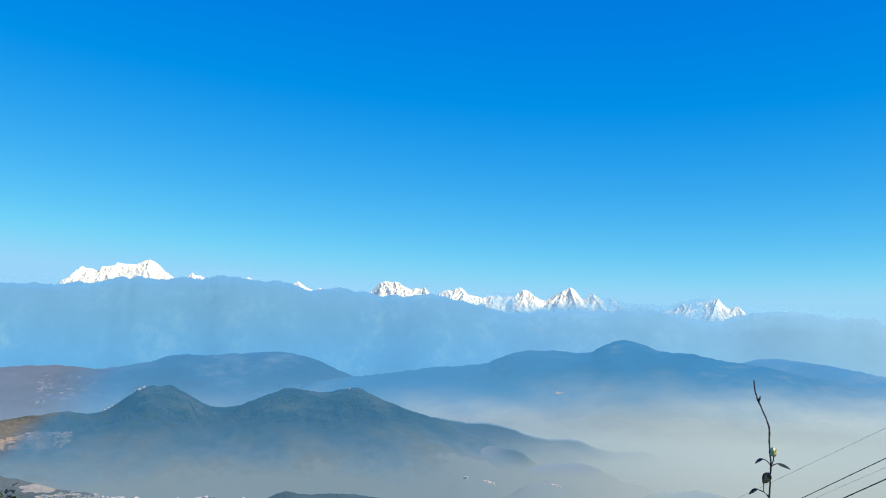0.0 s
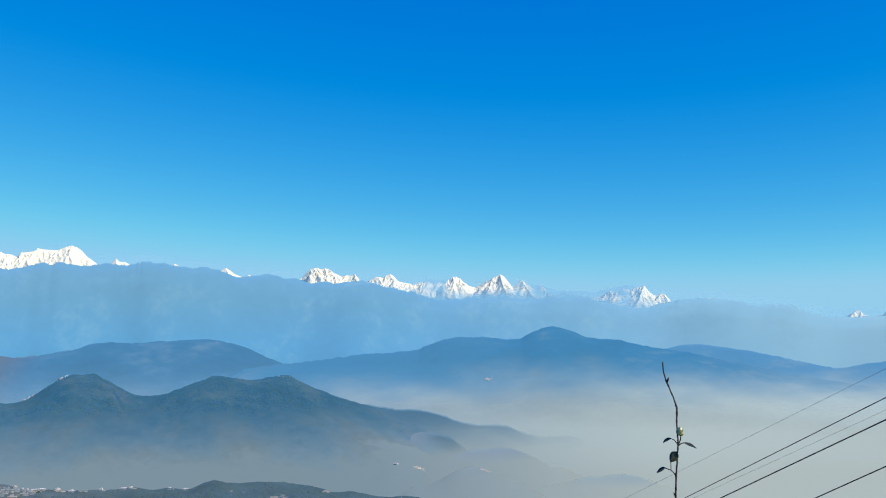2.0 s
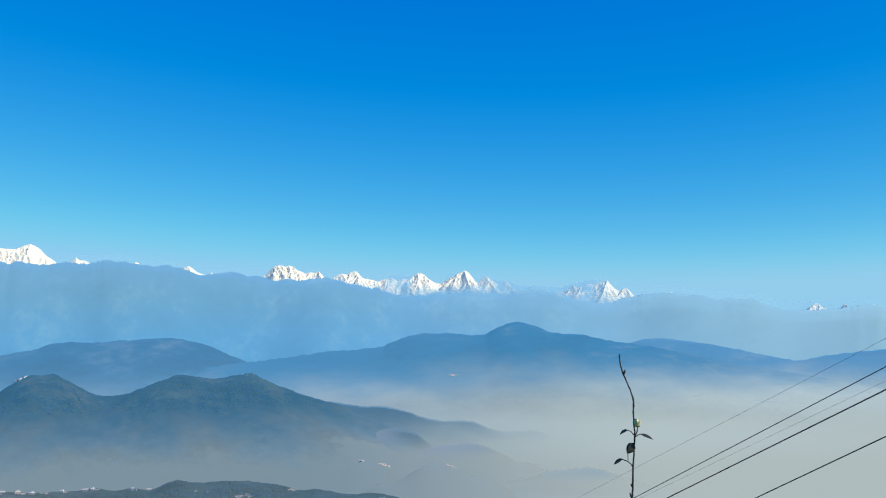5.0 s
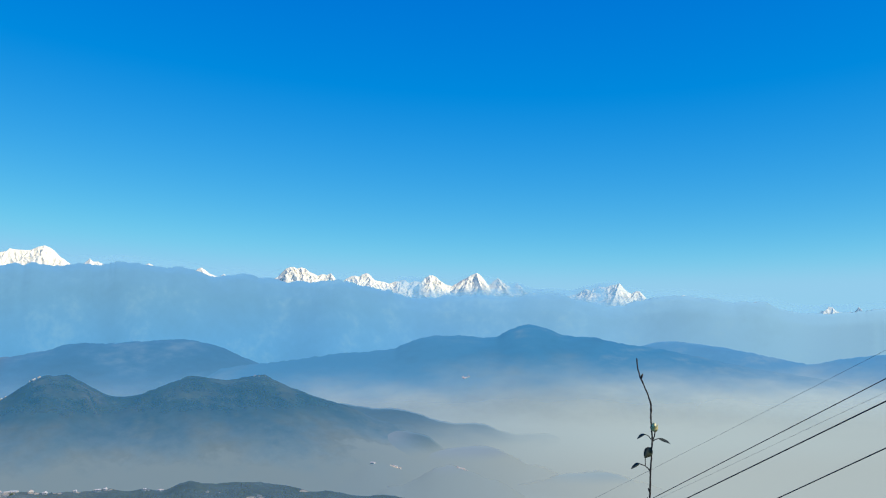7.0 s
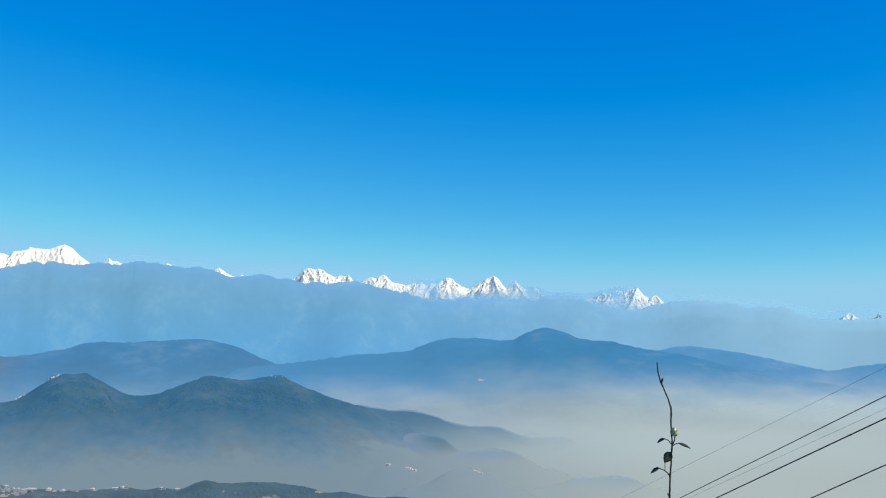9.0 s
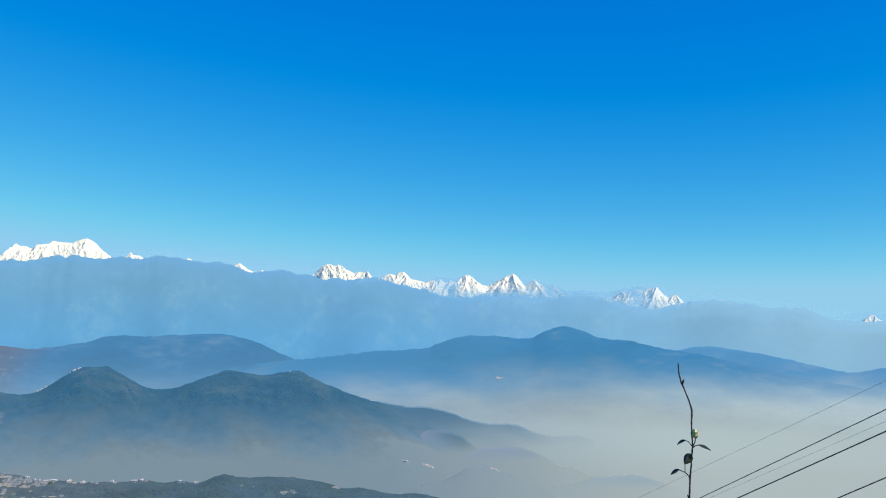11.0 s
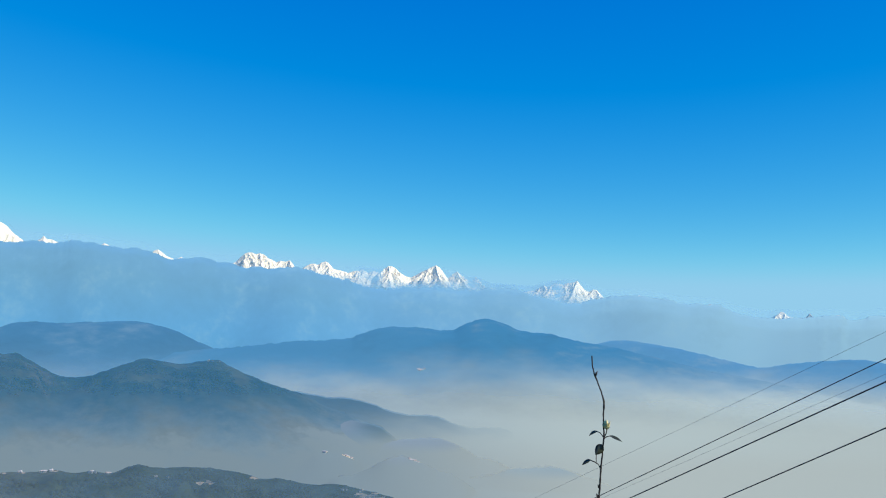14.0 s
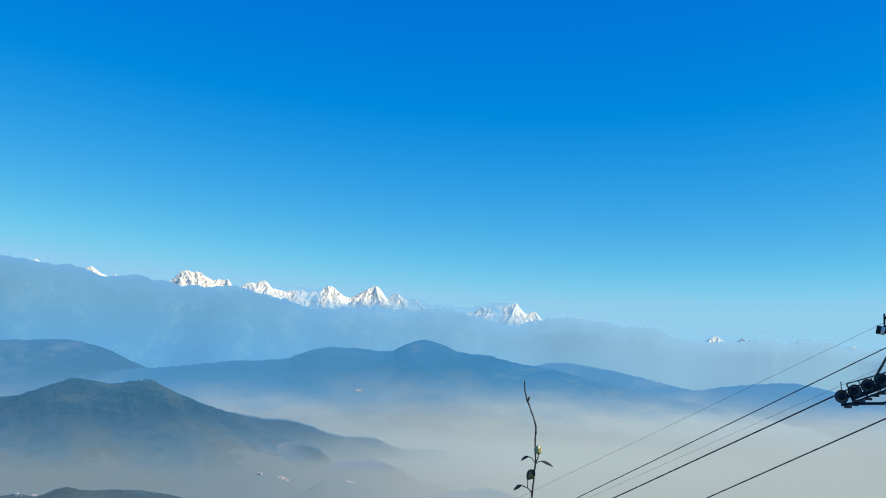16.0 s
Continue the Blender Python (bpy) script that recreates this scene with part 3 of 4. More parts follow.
        fine = np.array([[noise.fractal((x / 9, y / 9, self.seed + 3), 0.8, 2.1, 4) for y in ds] for x in ss])
        z = z + fine * 1.5 * away
        rows, cols = s.shape
        verts = [bearing(math.degrees(s[i, j] / SNOW_FAR), SNOW_FAR - d[i, j], z[i, j]) for i in range(rows) for j in range(cols)]
        faces = [(i * cols + j, i * cols + j + 1, (i + 1) * cols + j + 1, (i + 1) * cols + j) for i in range(rows - 1) for j in range(cols - 1)]
        return from_lists(name, verts, faces, material)


snow_crest = []


def build_snow(summits, label, seed, steep=1.25, fall=0.72, relief=1.0):
    alp = Alp(summits, seed, steep, fall, relief)
    ob = new("snow_mountain", alp.mesh("snow_mountain", SNOW, 2.3))
    tagged(ob, label, "mountain", "snow range", "structure")
    snow_crest.append(summits)


build_snow([(-25.06, 322), (-24.84, 341), (-24.5, 353), (-24.23, 376), (-23.95, 390), (-23.81, 409), (-23.6, 399), (-23.28, 398), (-22.98, 386), (-22.76, 408), (-22.5, 410), (-22.06, 417),
            (-21.94, 431), (-21.67, 426), (-21.07, 424), (-20.83, 427), (-20.48, 442), (-20.18, 449), (-19.93, 442), (-19.62, 424), (-19.3, 395), (-18.92, 372), (-18.6, 354)],
           "massive snow mountain with a long white summit ridge", 31, 1.3, relief=1.5)
build_snow([(-18.6, 354), (-18.11, 367), (-17.93, 378), (-17.78, 393), (-17.61, 379), (-17.33, 378), (-17.2, 373), (-16.88, 360)], "small double snow peak beside the great massif", 32)
build_snow([(-12.21, 329), (-11.98, 341), (-11.82, 352), (-11.62, 358), (-11.39, 345), (-11.15, 329), (-10.82, 318), (-10.55, 316), (-10.32, 328), (-10.05, 311)],
           "small sharp snow peak above the foothills", 33, 1.0)
build_snow([(-7.54, 300), (-7.21, 314), (-6.94, 338), (-6.71, 358), (-6.48, 364), (-6.27, 365), (-6.07, 357), (-5.83, 363), (-5.59, 358), (-5.35, 341), (-5.11, 333), (-4.84, 322), (-4.57, 331),
            (-4.3, 326), (-4.06, 335), (-3.82, 312), (-3.61, 289)], "broad fluted snow mountain with a rugged crest", 35, 1.5, 0.75, 1.4)
build_snow([(-3.4, 290), (-3.13, 307), (-2.93, 316), (-2.66, 322), (-2.39, 317), (-2.18, 329), (-1.95, 335), (-1.81, 332), (-1.67, 321), (-1.43, 299), (-0.91, 291), (-0.57, 282), (-0.23, 292),
            (0.01, 295), (0.15, 272), (0.36, 244)], "snow mountain with a small summit knob", 37, 1.15)
build_snow([(-0.06, 286), (0.15, 298), (0.35, 301), (0.63, 284), (0.96, 296), (1.24, 290), (1.48, 268)], "grey mountain shoulder half lost in haze", 38)
build_snow([(1.48, 279), (1.64, 311), (1.85, 323), (2.05, 323), (2.26, 315), (2.5, 295), (2.81, 278), (3.22, 267), (3.42, 278)], "snow peak with hazy rock shoulders", 39, 1.3)
build_snow([(3.29, 264), (3.52, 281), (3.86, 299), (4.09, 308), (4.36, 322), (4.7, 334), (4.91, 326), (5.11, 306), (5.38, 272)], "sharp pyramid of white snow", 41, 1.3)
build_snow([(5.22, 249), (5.55, 278), (5.79, 295), (5.99, 306), (6.19, 292), (6.4, 264), (6.6, 236)], "pointed snow peak half lost in haze", 43)
build_snow([(6.6, 227), (6.9, 256), (7.13, 282), (7.34, 265), (7.6, 237), (7.91, 223)], "faint pointed peak almost lost in haze", 44)
build_snow([(9.9, 207), (10.33, 216), (10.65, 219), (10.98, 236), (11.21, 250), (11.44, 239), (11.7, 250), (12.02, 259), (12.35, 253), (12.67, 262), (13.0, 267), (13.22, 273), (13.38, 254),
            (13.64, 232), (13.89, 221), (14.15, 232), (14.34, 232), (14.53, 215), (14.79, 193)], "broad snow mountain with a hazy central face", 45, 1.3)
build_snow([(24.3, 119), (24.55, 125), (24.74, 142), (24.92, 140), (25.11, 121), (25.55, 111), (26.11, 118), (26.26, 137), (26.42, 114), (27.25, 121), (27.76, 130), (28.01, 126), (28.25, 108)],
           "low distant row of pale snow peaks", 51)


def snow_tip(deg, top, wide):
    build_snow([(deg - wide, top - 26), (deg - 0.4 * wide, top - 8), (deg, top), (deg + 0.5 * wide, top - 7), (deg + wide, top - 24)], "tiny snow tip above the haze", 60 + deg)


for deg, top, wide in ((-16.16, 377, 0.35), (-14.56, 375, 0.4), (-12.74, 360, 0.35), (-9.0, 328, 0.5), (-8.15, 310, 0.4), (8.14, 229, 0.5), (8.81, 222, 0.5), (15.07, 200, 0.35), (15.7, 198, 0.35), (16.39, 200, 0.3), (16.86, 209, 0.45), (20.9, 172, 0.5), (22.32, 129, 0.3), (30.68, 124, 0.4), (32.1, 110, 0.5)):
    snow_tip(deg, top, wide)


def build_snow_haze():
    """One smooth slanting sheet before the whole snow range, painting its haze by colour and cover: thin in the west,
    thicker round the eastern peaks and towards the foothills.
    """
    m, nt, bsdf, out = shader("haze_tint_snow")
    nt.nodes.remove(bsdf)
    cover = nt.nodes.new("ShaderNodeAttribute")
    cover.attribute_name = "cover"
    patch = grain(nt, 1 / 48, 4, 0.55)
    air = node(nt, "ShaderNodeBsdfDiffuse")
    # haze put in as a sky-like blue, deeper where the cover is higher
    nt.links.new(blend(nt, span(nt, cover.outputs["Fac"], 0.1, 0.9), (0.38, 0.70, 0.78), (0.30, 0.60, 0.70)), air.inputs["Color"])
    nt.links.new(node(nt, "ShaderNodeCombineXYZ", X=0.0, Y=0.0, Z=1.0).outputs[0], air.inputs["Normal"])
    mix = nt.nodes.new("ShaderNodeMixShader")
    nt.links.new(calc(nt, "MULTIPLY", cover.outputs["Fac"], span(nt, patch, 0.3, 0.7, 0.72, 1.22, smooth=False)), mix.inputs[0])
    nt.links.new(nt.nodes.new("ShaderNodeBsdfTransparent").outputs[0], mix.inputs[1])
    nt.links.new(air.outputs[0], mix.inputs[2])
    nt.links.new(mix.outputs[0], out.inputs["Surface"])
    angles = np.arange(-30.0, 37.0, 0.08)
    low = np.array([smooth_line(FRONT.summits, a) for a in angles]) * SNOW_FAR / 4400
    top = low + 14
    for summits in snow_crest:
        top = np.maximum(top, np.interp(angles, *zip(*summits), left=-500, right=-500))
    smooth = np.exp(-(np.arange(-12, 13) / 6.0) ** 2)
    top = np.convolve(np.pad(top, 12, "edge"), smooth / smooth.sum(), "valid") + 26
    # painted haze cover by bearing, heaviest over the faint eastern peaks
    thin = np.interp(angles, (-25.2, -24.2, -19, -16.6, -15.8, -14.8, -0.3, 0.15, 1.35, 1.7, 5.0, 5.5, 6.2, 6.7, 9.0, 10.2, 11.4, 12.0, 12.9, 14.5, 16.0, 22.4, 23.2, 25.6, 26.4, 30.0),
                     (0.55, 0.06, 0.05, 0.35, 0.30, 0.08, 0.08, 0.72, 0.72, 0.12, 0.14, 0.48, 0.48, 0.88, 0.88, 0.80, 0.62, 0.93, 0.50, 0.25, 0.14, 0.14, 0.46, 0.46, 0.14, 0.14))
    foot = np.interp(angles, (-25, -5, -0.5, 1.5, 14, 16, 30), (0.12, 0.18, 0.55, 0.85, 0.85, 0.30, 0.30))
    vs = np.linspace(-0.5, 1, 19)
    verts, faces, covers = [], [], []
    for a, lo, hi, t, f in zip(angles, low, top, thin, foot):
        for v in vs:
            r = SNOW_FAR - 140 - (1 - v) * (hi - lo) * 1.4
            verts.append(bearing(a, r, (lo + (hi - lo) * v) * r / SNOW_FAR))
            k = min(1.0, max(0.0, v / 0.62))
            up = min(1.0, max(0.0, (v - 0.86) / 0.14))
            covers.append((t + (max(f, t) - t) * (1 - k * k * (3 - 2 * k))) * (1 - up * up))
    n = len(vs)
    for i in range(len(angles) - 1):
        faces += [(i * n + j, (i + 1) * n + j, (i + 1) * n + j + 1, i * n + j + 1) for j in range(n - 1)]
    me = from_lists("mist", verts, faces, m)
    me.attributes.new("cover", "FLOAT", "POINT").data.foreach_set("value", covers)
    tagged(new("mist", me), "pale sheet tinted as distance haze before the snow faces", "mist", kind="structure")


build_snow_haze()


# ---- sea of fog ----
def build_fog():
    mat = mat_haze_fog("valley_fog", None, None, 1.0, 1.0, -100, 0, 500, 0.0, None, 0.0, plume=True, tear=0.3)
    radii = [560.0 * 1.03 ** i for i in range(53)] + [2720 + 20 * i for i in range(24)]
    n = 160
    verts, faces, cover = [], [], []
    for r in radii:
        for k in range(n + 1):
            a = -60 + 120 * k / n
            p = bearing(a, r)
            up = max(0.0, r - 2680 - 25 * noise.noise((a / 5, 0.3, 4.4)))
            z = -300 + 62 * max(0.0, (r - 2050) / 1700) + 0.20 * up + 0.0006 * up * up
            p.z = z + rough(p.x / 260, p.y / 420, 4, 3.3) * 4.0
            verts.append(p)
            cover.append(1.0 - min(1.0, max(0.0, (r - 2740) / 410)) ** 0.8)
    for i in range(len(radii) - 1):
        for k in range(n):
            q = i * (n + 1) + k
            faces.append((q, q + 1, q + n + 2, q + n + 1))
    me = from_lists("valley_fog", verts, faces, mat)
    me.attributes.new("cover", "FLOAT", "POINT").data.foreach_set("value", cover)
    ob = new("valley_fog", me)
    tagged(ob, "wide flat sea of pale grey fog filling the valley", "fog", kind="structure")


build_fog()


# ---- cableway ----
def rope(name, start, via, radius, material, label, reach=0.6, on=1.5):
    """A taut rope through two points, each a bearing, an angle of height and a distance; it runs on past both."""
    a, b2 = (bearing(q, r, 1.6 + r * math.tan(radians(e))) for q, e, r in (start, via))
    first, last = a + (a - b2) * reach, b2 + (b2 - a) * on
    pts = [first.lerp(last, (i / 24) ** 1.4) for i in range(25)]
    ob = new(name, bpy.data.meshes.new(name))
    bm = tube(pts, radius, 6)
    bm.to_mesh(ob.data)
    bm.free()
    ob.data.materials.append(material)
    ob.data.shade_smooth()
    tagged(ob, label, "cable")


rope("haul_rope", (33.76, 1.25, 42), (17.02, -7.99, 58), 0.024, ROPE, "dark steel haul rope of the cableway")
rope("haul_rope", (31.38, -1.34, 38), (19.13, -7.87, 49), 0.030, ROPE, "thick dark haul rope carried by the sheaves", reach=0.05)
rope("haul_rope", (33.71, -2.55, 33), (24.35, -7.52, 40), 0.024, ROPE, "dark steel haul rope hanging below the others")
rope("signal_line", (33.78, 2.66, 38), (14.55, -7.68, 55), 0.0065, LINE, "thin grey signal line of the cableway", reach=0.0)
rope("signal_line", (31.53, -0.87, 44), (17.67, -7.95, 58), 0.006, LINE, "very thin pale wire beside the ropes")


def wheel(bm, centre, axle, radius, width):
    """A sheave with a grooved tyre."""
    q = axle.to_track_quat("Z", "Y").to_matrix().to_4x4()
    n = 28
    prof = [(0.30, -0.5), (0.82, -0.5), (0.86, -0.62), (1.0, -0.62), (1.0, -0.2), (0.90, 0.0), (1.0, 0.2), (1.0, 0.62), (0.86, 0.62), (0.82, 0.5), (0.30, 0.5)]
    rings = []
    for k in range(n):
        c, s = math.cos(k * math.tau / n), math.sin(k * math.tau / n)
        rings.append([bm.verts.new(centre + q @ Vector((radius * u * c, radius * u * s, width * w))) for u, w in prof])
    for k in range(n):
        u, v = rings[k], rings[(k + 1) % n]
        for j in range(len(prof) - 1):
            bm.faces.new((u[j], v[j], v[j + 1], u[j + 1]))
    bm.faces.new([r[0] for r in rings])
    bm.faces.new([r[-1] for r in rings][::-1])


def bar(pts, w):
    return tube(pts, w, 4)


def build_tower():
    foot = Vector((23.2, 30.4, 0))
    foot.z = ground_height(foot.x, foot.y) - 0.2
    tower = new("cableway_tower")
    tower.location = foot
    tagged(tower, "dark steel cableway tower with a sheave train and catwalk", "cable tower")
    inv = Matrix.Translation(-foot)

    def put(name, bm, material, label="", smooth=False, parent=tower):
        bm.transform(inv)
        return part(name, bm, material, parent, label, smooth)

    first = Vector((19.88, 32.39, 0.62))
    along = (Vector((20.996, 31.682, 1.273)) - first)
    step = along / 3
    u = along.normalized()
    side = u.cross(Vector((0, 0, 1))).normalized()      # towards the viewer's far side
    if side.dot(Vector((0.5, 0.8, 0))) > 0:
        side = -side
    upw = side.cross(u)
    if upw.z < 0:
        upw = -upw
    # sheaves, eight of them along the train
    for i in range(8):
        c = first + step * i
        bm = bmesh.new()
        wheel(bm, c, side, 0.245, 0.12)
        w = put("sheave", bm, RUBBER, "black rubber-lined sheave wheel", True)
        bm = bmesh.new()
        q = side.to_track_quat("Z", "Y").to_matrix().to_4x4()
        bmesh.ops.create_cone(bm, cap_ends=True, segments=14, radius1=0.14, radius2=0.10, depth=0.18, matrix=Matrix.Translation(c + side * 0.05) @ q)
        put("hub", bm, STEEL, "", True, w)
        for s in (-1, 1):
            bm = bmesh.new()
            ring = [[bm.verts.new(c + side * s * o + q @ Vector((r * math.cos(k * math.tau / 28), r * math.sin(k * math.tau / 28), 0))) for k in range(28)]
                    for r, o in ((0.125, 0.066), (0.175, 0.074), (0.205, 0.066), (0.235, 0.080))]
            for a, b2 in zip(ring, ring[1:]):
                for k in range(28):
                    bm.faces.new((a[k], a[(k + 1) % 28], b2[(k + 1) % 28], b2[k]))
            bmesh.ops.recalc_face_normals(bm, faces=bm.faces)
            put("flange", bm, SLATE, "grey painted wheel flange", True, w)
    # rocker beams that carry the sheaves in pairs
    for i in range(0, 8, 2):
        a, b2 = first + step * i, first + step * (i + 1)
        for s in (-0.14, 0.14):
            bm = tube([a - u * 0.08 + side * s, a.lerp(b2, 0.5) - upw * 0.10 + side * s, b2 + u * 0.08 + side * s], 0.055, 4)
            put("rocker_beam", bm, STEEL)
    main = [first + step * 0.5 - upw * 0.20, first + step * 7.5 - upw * 0.24]
    put("main_beam", bar(main, 0.10), STEEL)
    # catwalk below, in steps
    for i in range(14):
        c = first + step * (0.35 + i * 0.52) - upw * 0.10 + Vector((0, 0, -0.36 - 0.02 * (i % 2))) - side * 0.38
        bm = bmesh.new()
        q = Matrix((u.cross(Vector((0, 0, 1))).normalized(), Vector((u.x, u.y, 0)).normalized(), Vector((0, 0, 1)))).transposed().to_4x4()
        box(bm, Matrix.Translation(c) @ q, 0.55, 0.27, 0.085, 0.012)
        put("tread", bm, SLATE, "grey steel catwalk tread")
    low = [first + Vector((0, 0, -0.30)) - step * 0.05 + side * 0.16, first + Vector((0, 0, -0.42)) + step * 0.8 + side * 0.16,
           first + Vector((0, 0, -0.42)) + step * 3.2 - Vector((0, 0, 0.46)) + side * 0.16, first + step * 7.5 - Vector((0, 0, 0.8)) + side * 0.16]
    put("catwalk_stringer", bar(low, 0.05), STEEL)
    put("catwalk_stringer", bar([p - side * 0.75 for p in low], 0.05), STEEL)
    put("toe_plate", tube([p + side * 0.10 - Vector((0, 0, 0.04)) for p in (low[2], low[2].lerp(low[3], 0.5), low[3])], 0.04, 4), WHITE, "pale sunlit toe plate")
    for i in range(7):
        a0, b0 = low[1].lerp(low[3], i / 7), first + step * (1.0 + i * 0.95) - upw * 0.16 + side * 0.16
        put("hanger", bar([a0, b0], 0.022), STEEL)
        put("cross_brace", bar([a0, a0 - side * 0.75 + Vector((0, 0, 0.1))], 0.025), STEEL)
    put("side_beam", bar([first + step * 0.6 - upw * 0.34 + side * 0.2, first + step * 7.5 - upw * 0.46 + side * 0.2], 0.045), STEEL)
    # railing
    for s in (0.20, -0.70):
        for hgt in (0.17, 0.34):
            pts = [first + step * 0.75 + upw * hgt + side * s, first + step * 3.4 + upw * (hgt - 0.15) + side * s, first + step * 7.6 + upw * (hgt - 0.2) + side * s]
            put("rail", bar(pts, 0.022), STEEL)
        for i in range(9):
            b0 = first + step * (0.7 + i * 0.86) + side * s
            put("railing_post", bar([b0 - upw * 0.36, b0 + upw * (0.34 - 0.05 * min(4, i))], 0.02), STEEL)
    put("rope_catcher", bar([first - u * 0.03 - upw * 0.1 + side * 0.15, first - u * 0.03 + Vector((0, 0, 0.55)) + side * 0.15], 0.018), STEEL)
    guard = bmesh.new()
    box(guard, Matrix.Translation(first + step * 0.15 - Vector((0, 0, 0.27))), 0.16, 0.12, 0.09, 0.02)
    put("end_guard", guard, GALV)
    # crossarm and mast
    mid = first + step * 3.5 - upw * 0.30
    mast = Vector((foot.x, foot.y, 0))
    top = Vector((mast.x, mast.y, 3.2))
    put("mast", tube([foot, Vector((mast.x, mast.y, 0.4)), top], [0.55, 0.36, 0.30], 16), STEEL, "tall round tapered steel mast", True)
    put("crossarm", tube([mid - side * 0.2, Vector((mast.x, mast.y, mid.z)), Vector((mast.x, mast.y, mid.z)) + (Vector((mast.x, mast.y, mid.z)) - mid)], 0.2, 4), STEEL)
    put("lifting_brace", tube([Vector((20.80, 31.80, 1.30)), Vector((21.42, 31.38, 2.75)), Vector((mast.x, mast.y, 4.2))], 0.05, 6), GREEN_PAINT, "slanting green painted brace", True)
    put("lifting_frame", tube([top, Vector((mast.x, mast.y, 4.3)), Vector((21.10, 31.61, 3.5))], 0.06, 6), STEEL)
    # two small fittings on the signal line's arm
    arm = Vector((21.10, 31.61, 3.05))
    put("line_hanger", tube([arm + Vector((0, 0, 0.62)), arm + Vector((0, 0, 0.1))], 0.035, 8), STEEL)
    for k, mtl in ((0, STEEL), (1, WHITE), (2, STEEL)):
        c = arm + Vector((-0.17 + 0.12 * k, 0.10 - 0.07 * k, 0.03 - 0.03 * (k % 2)))
        bm = bmesh.new()
        bmesh.ops.create_cone(bm, cap_ends=True, segments=14, radius1=0.075, radius2=0.085, depth=0.30, matrix=Matrix.Translation(c) @ pose(0, 0, 0, 12, 8, 0))
        put("insulator", bm, mtl, "white insulator" if mtl is WHITE else "", True)


build_tower()


# ---- foreground plants ----
def leaf_into(bm, base, tip, width, up=Vector((0, 0, 1)), droop=0.15, fold=0.25, n=7):
    """A pointed leaf with a midrib fold, slightly thick."""
    base, tip = Vector(base), Vector(tip)
    d = tip - base
    L = d.length
    s = d.cross(up)
    s = s.normalized() if s.length > 1e-6 else Vector((1, 0, 0))
    nrm = s.cross(d).normalized()
    rows = []
    for i in range(n + 1):
        t = i / n
        w = width * 0.5 * (math.sin(math.pi * t ** 0.8) ** 0.8) + width * 0.02
        c = base + d * t - nrm * 0 + Vector((0, 0, -1)) * droop * L * t * t
        e = nrm * fold * w
        rows.append((bm.verts.new(c + s * w + e), bm.verts.new(c), bm.verts.new(c - s * w + e), bm.verts.new(c - nrm * width * 0.04)))
    for a, b2 in zip(rows, rows[1:]):
        bm.faces.new((a[0], a[1], b2[1], b2[0]))
        bm.faces.new((a[1], a[2], b2[2], b2[1]))
        bm.faces.new((a[0], b2[0], b2[3], a[3]))
        bm.faces.new((a[2], a[3], b2[3], b2[2]))


def leaf(base, tip, width, **kw):
    bm = bmesh.new()
    leaf_into(bm, base, tip, width, **kw)
    return bm


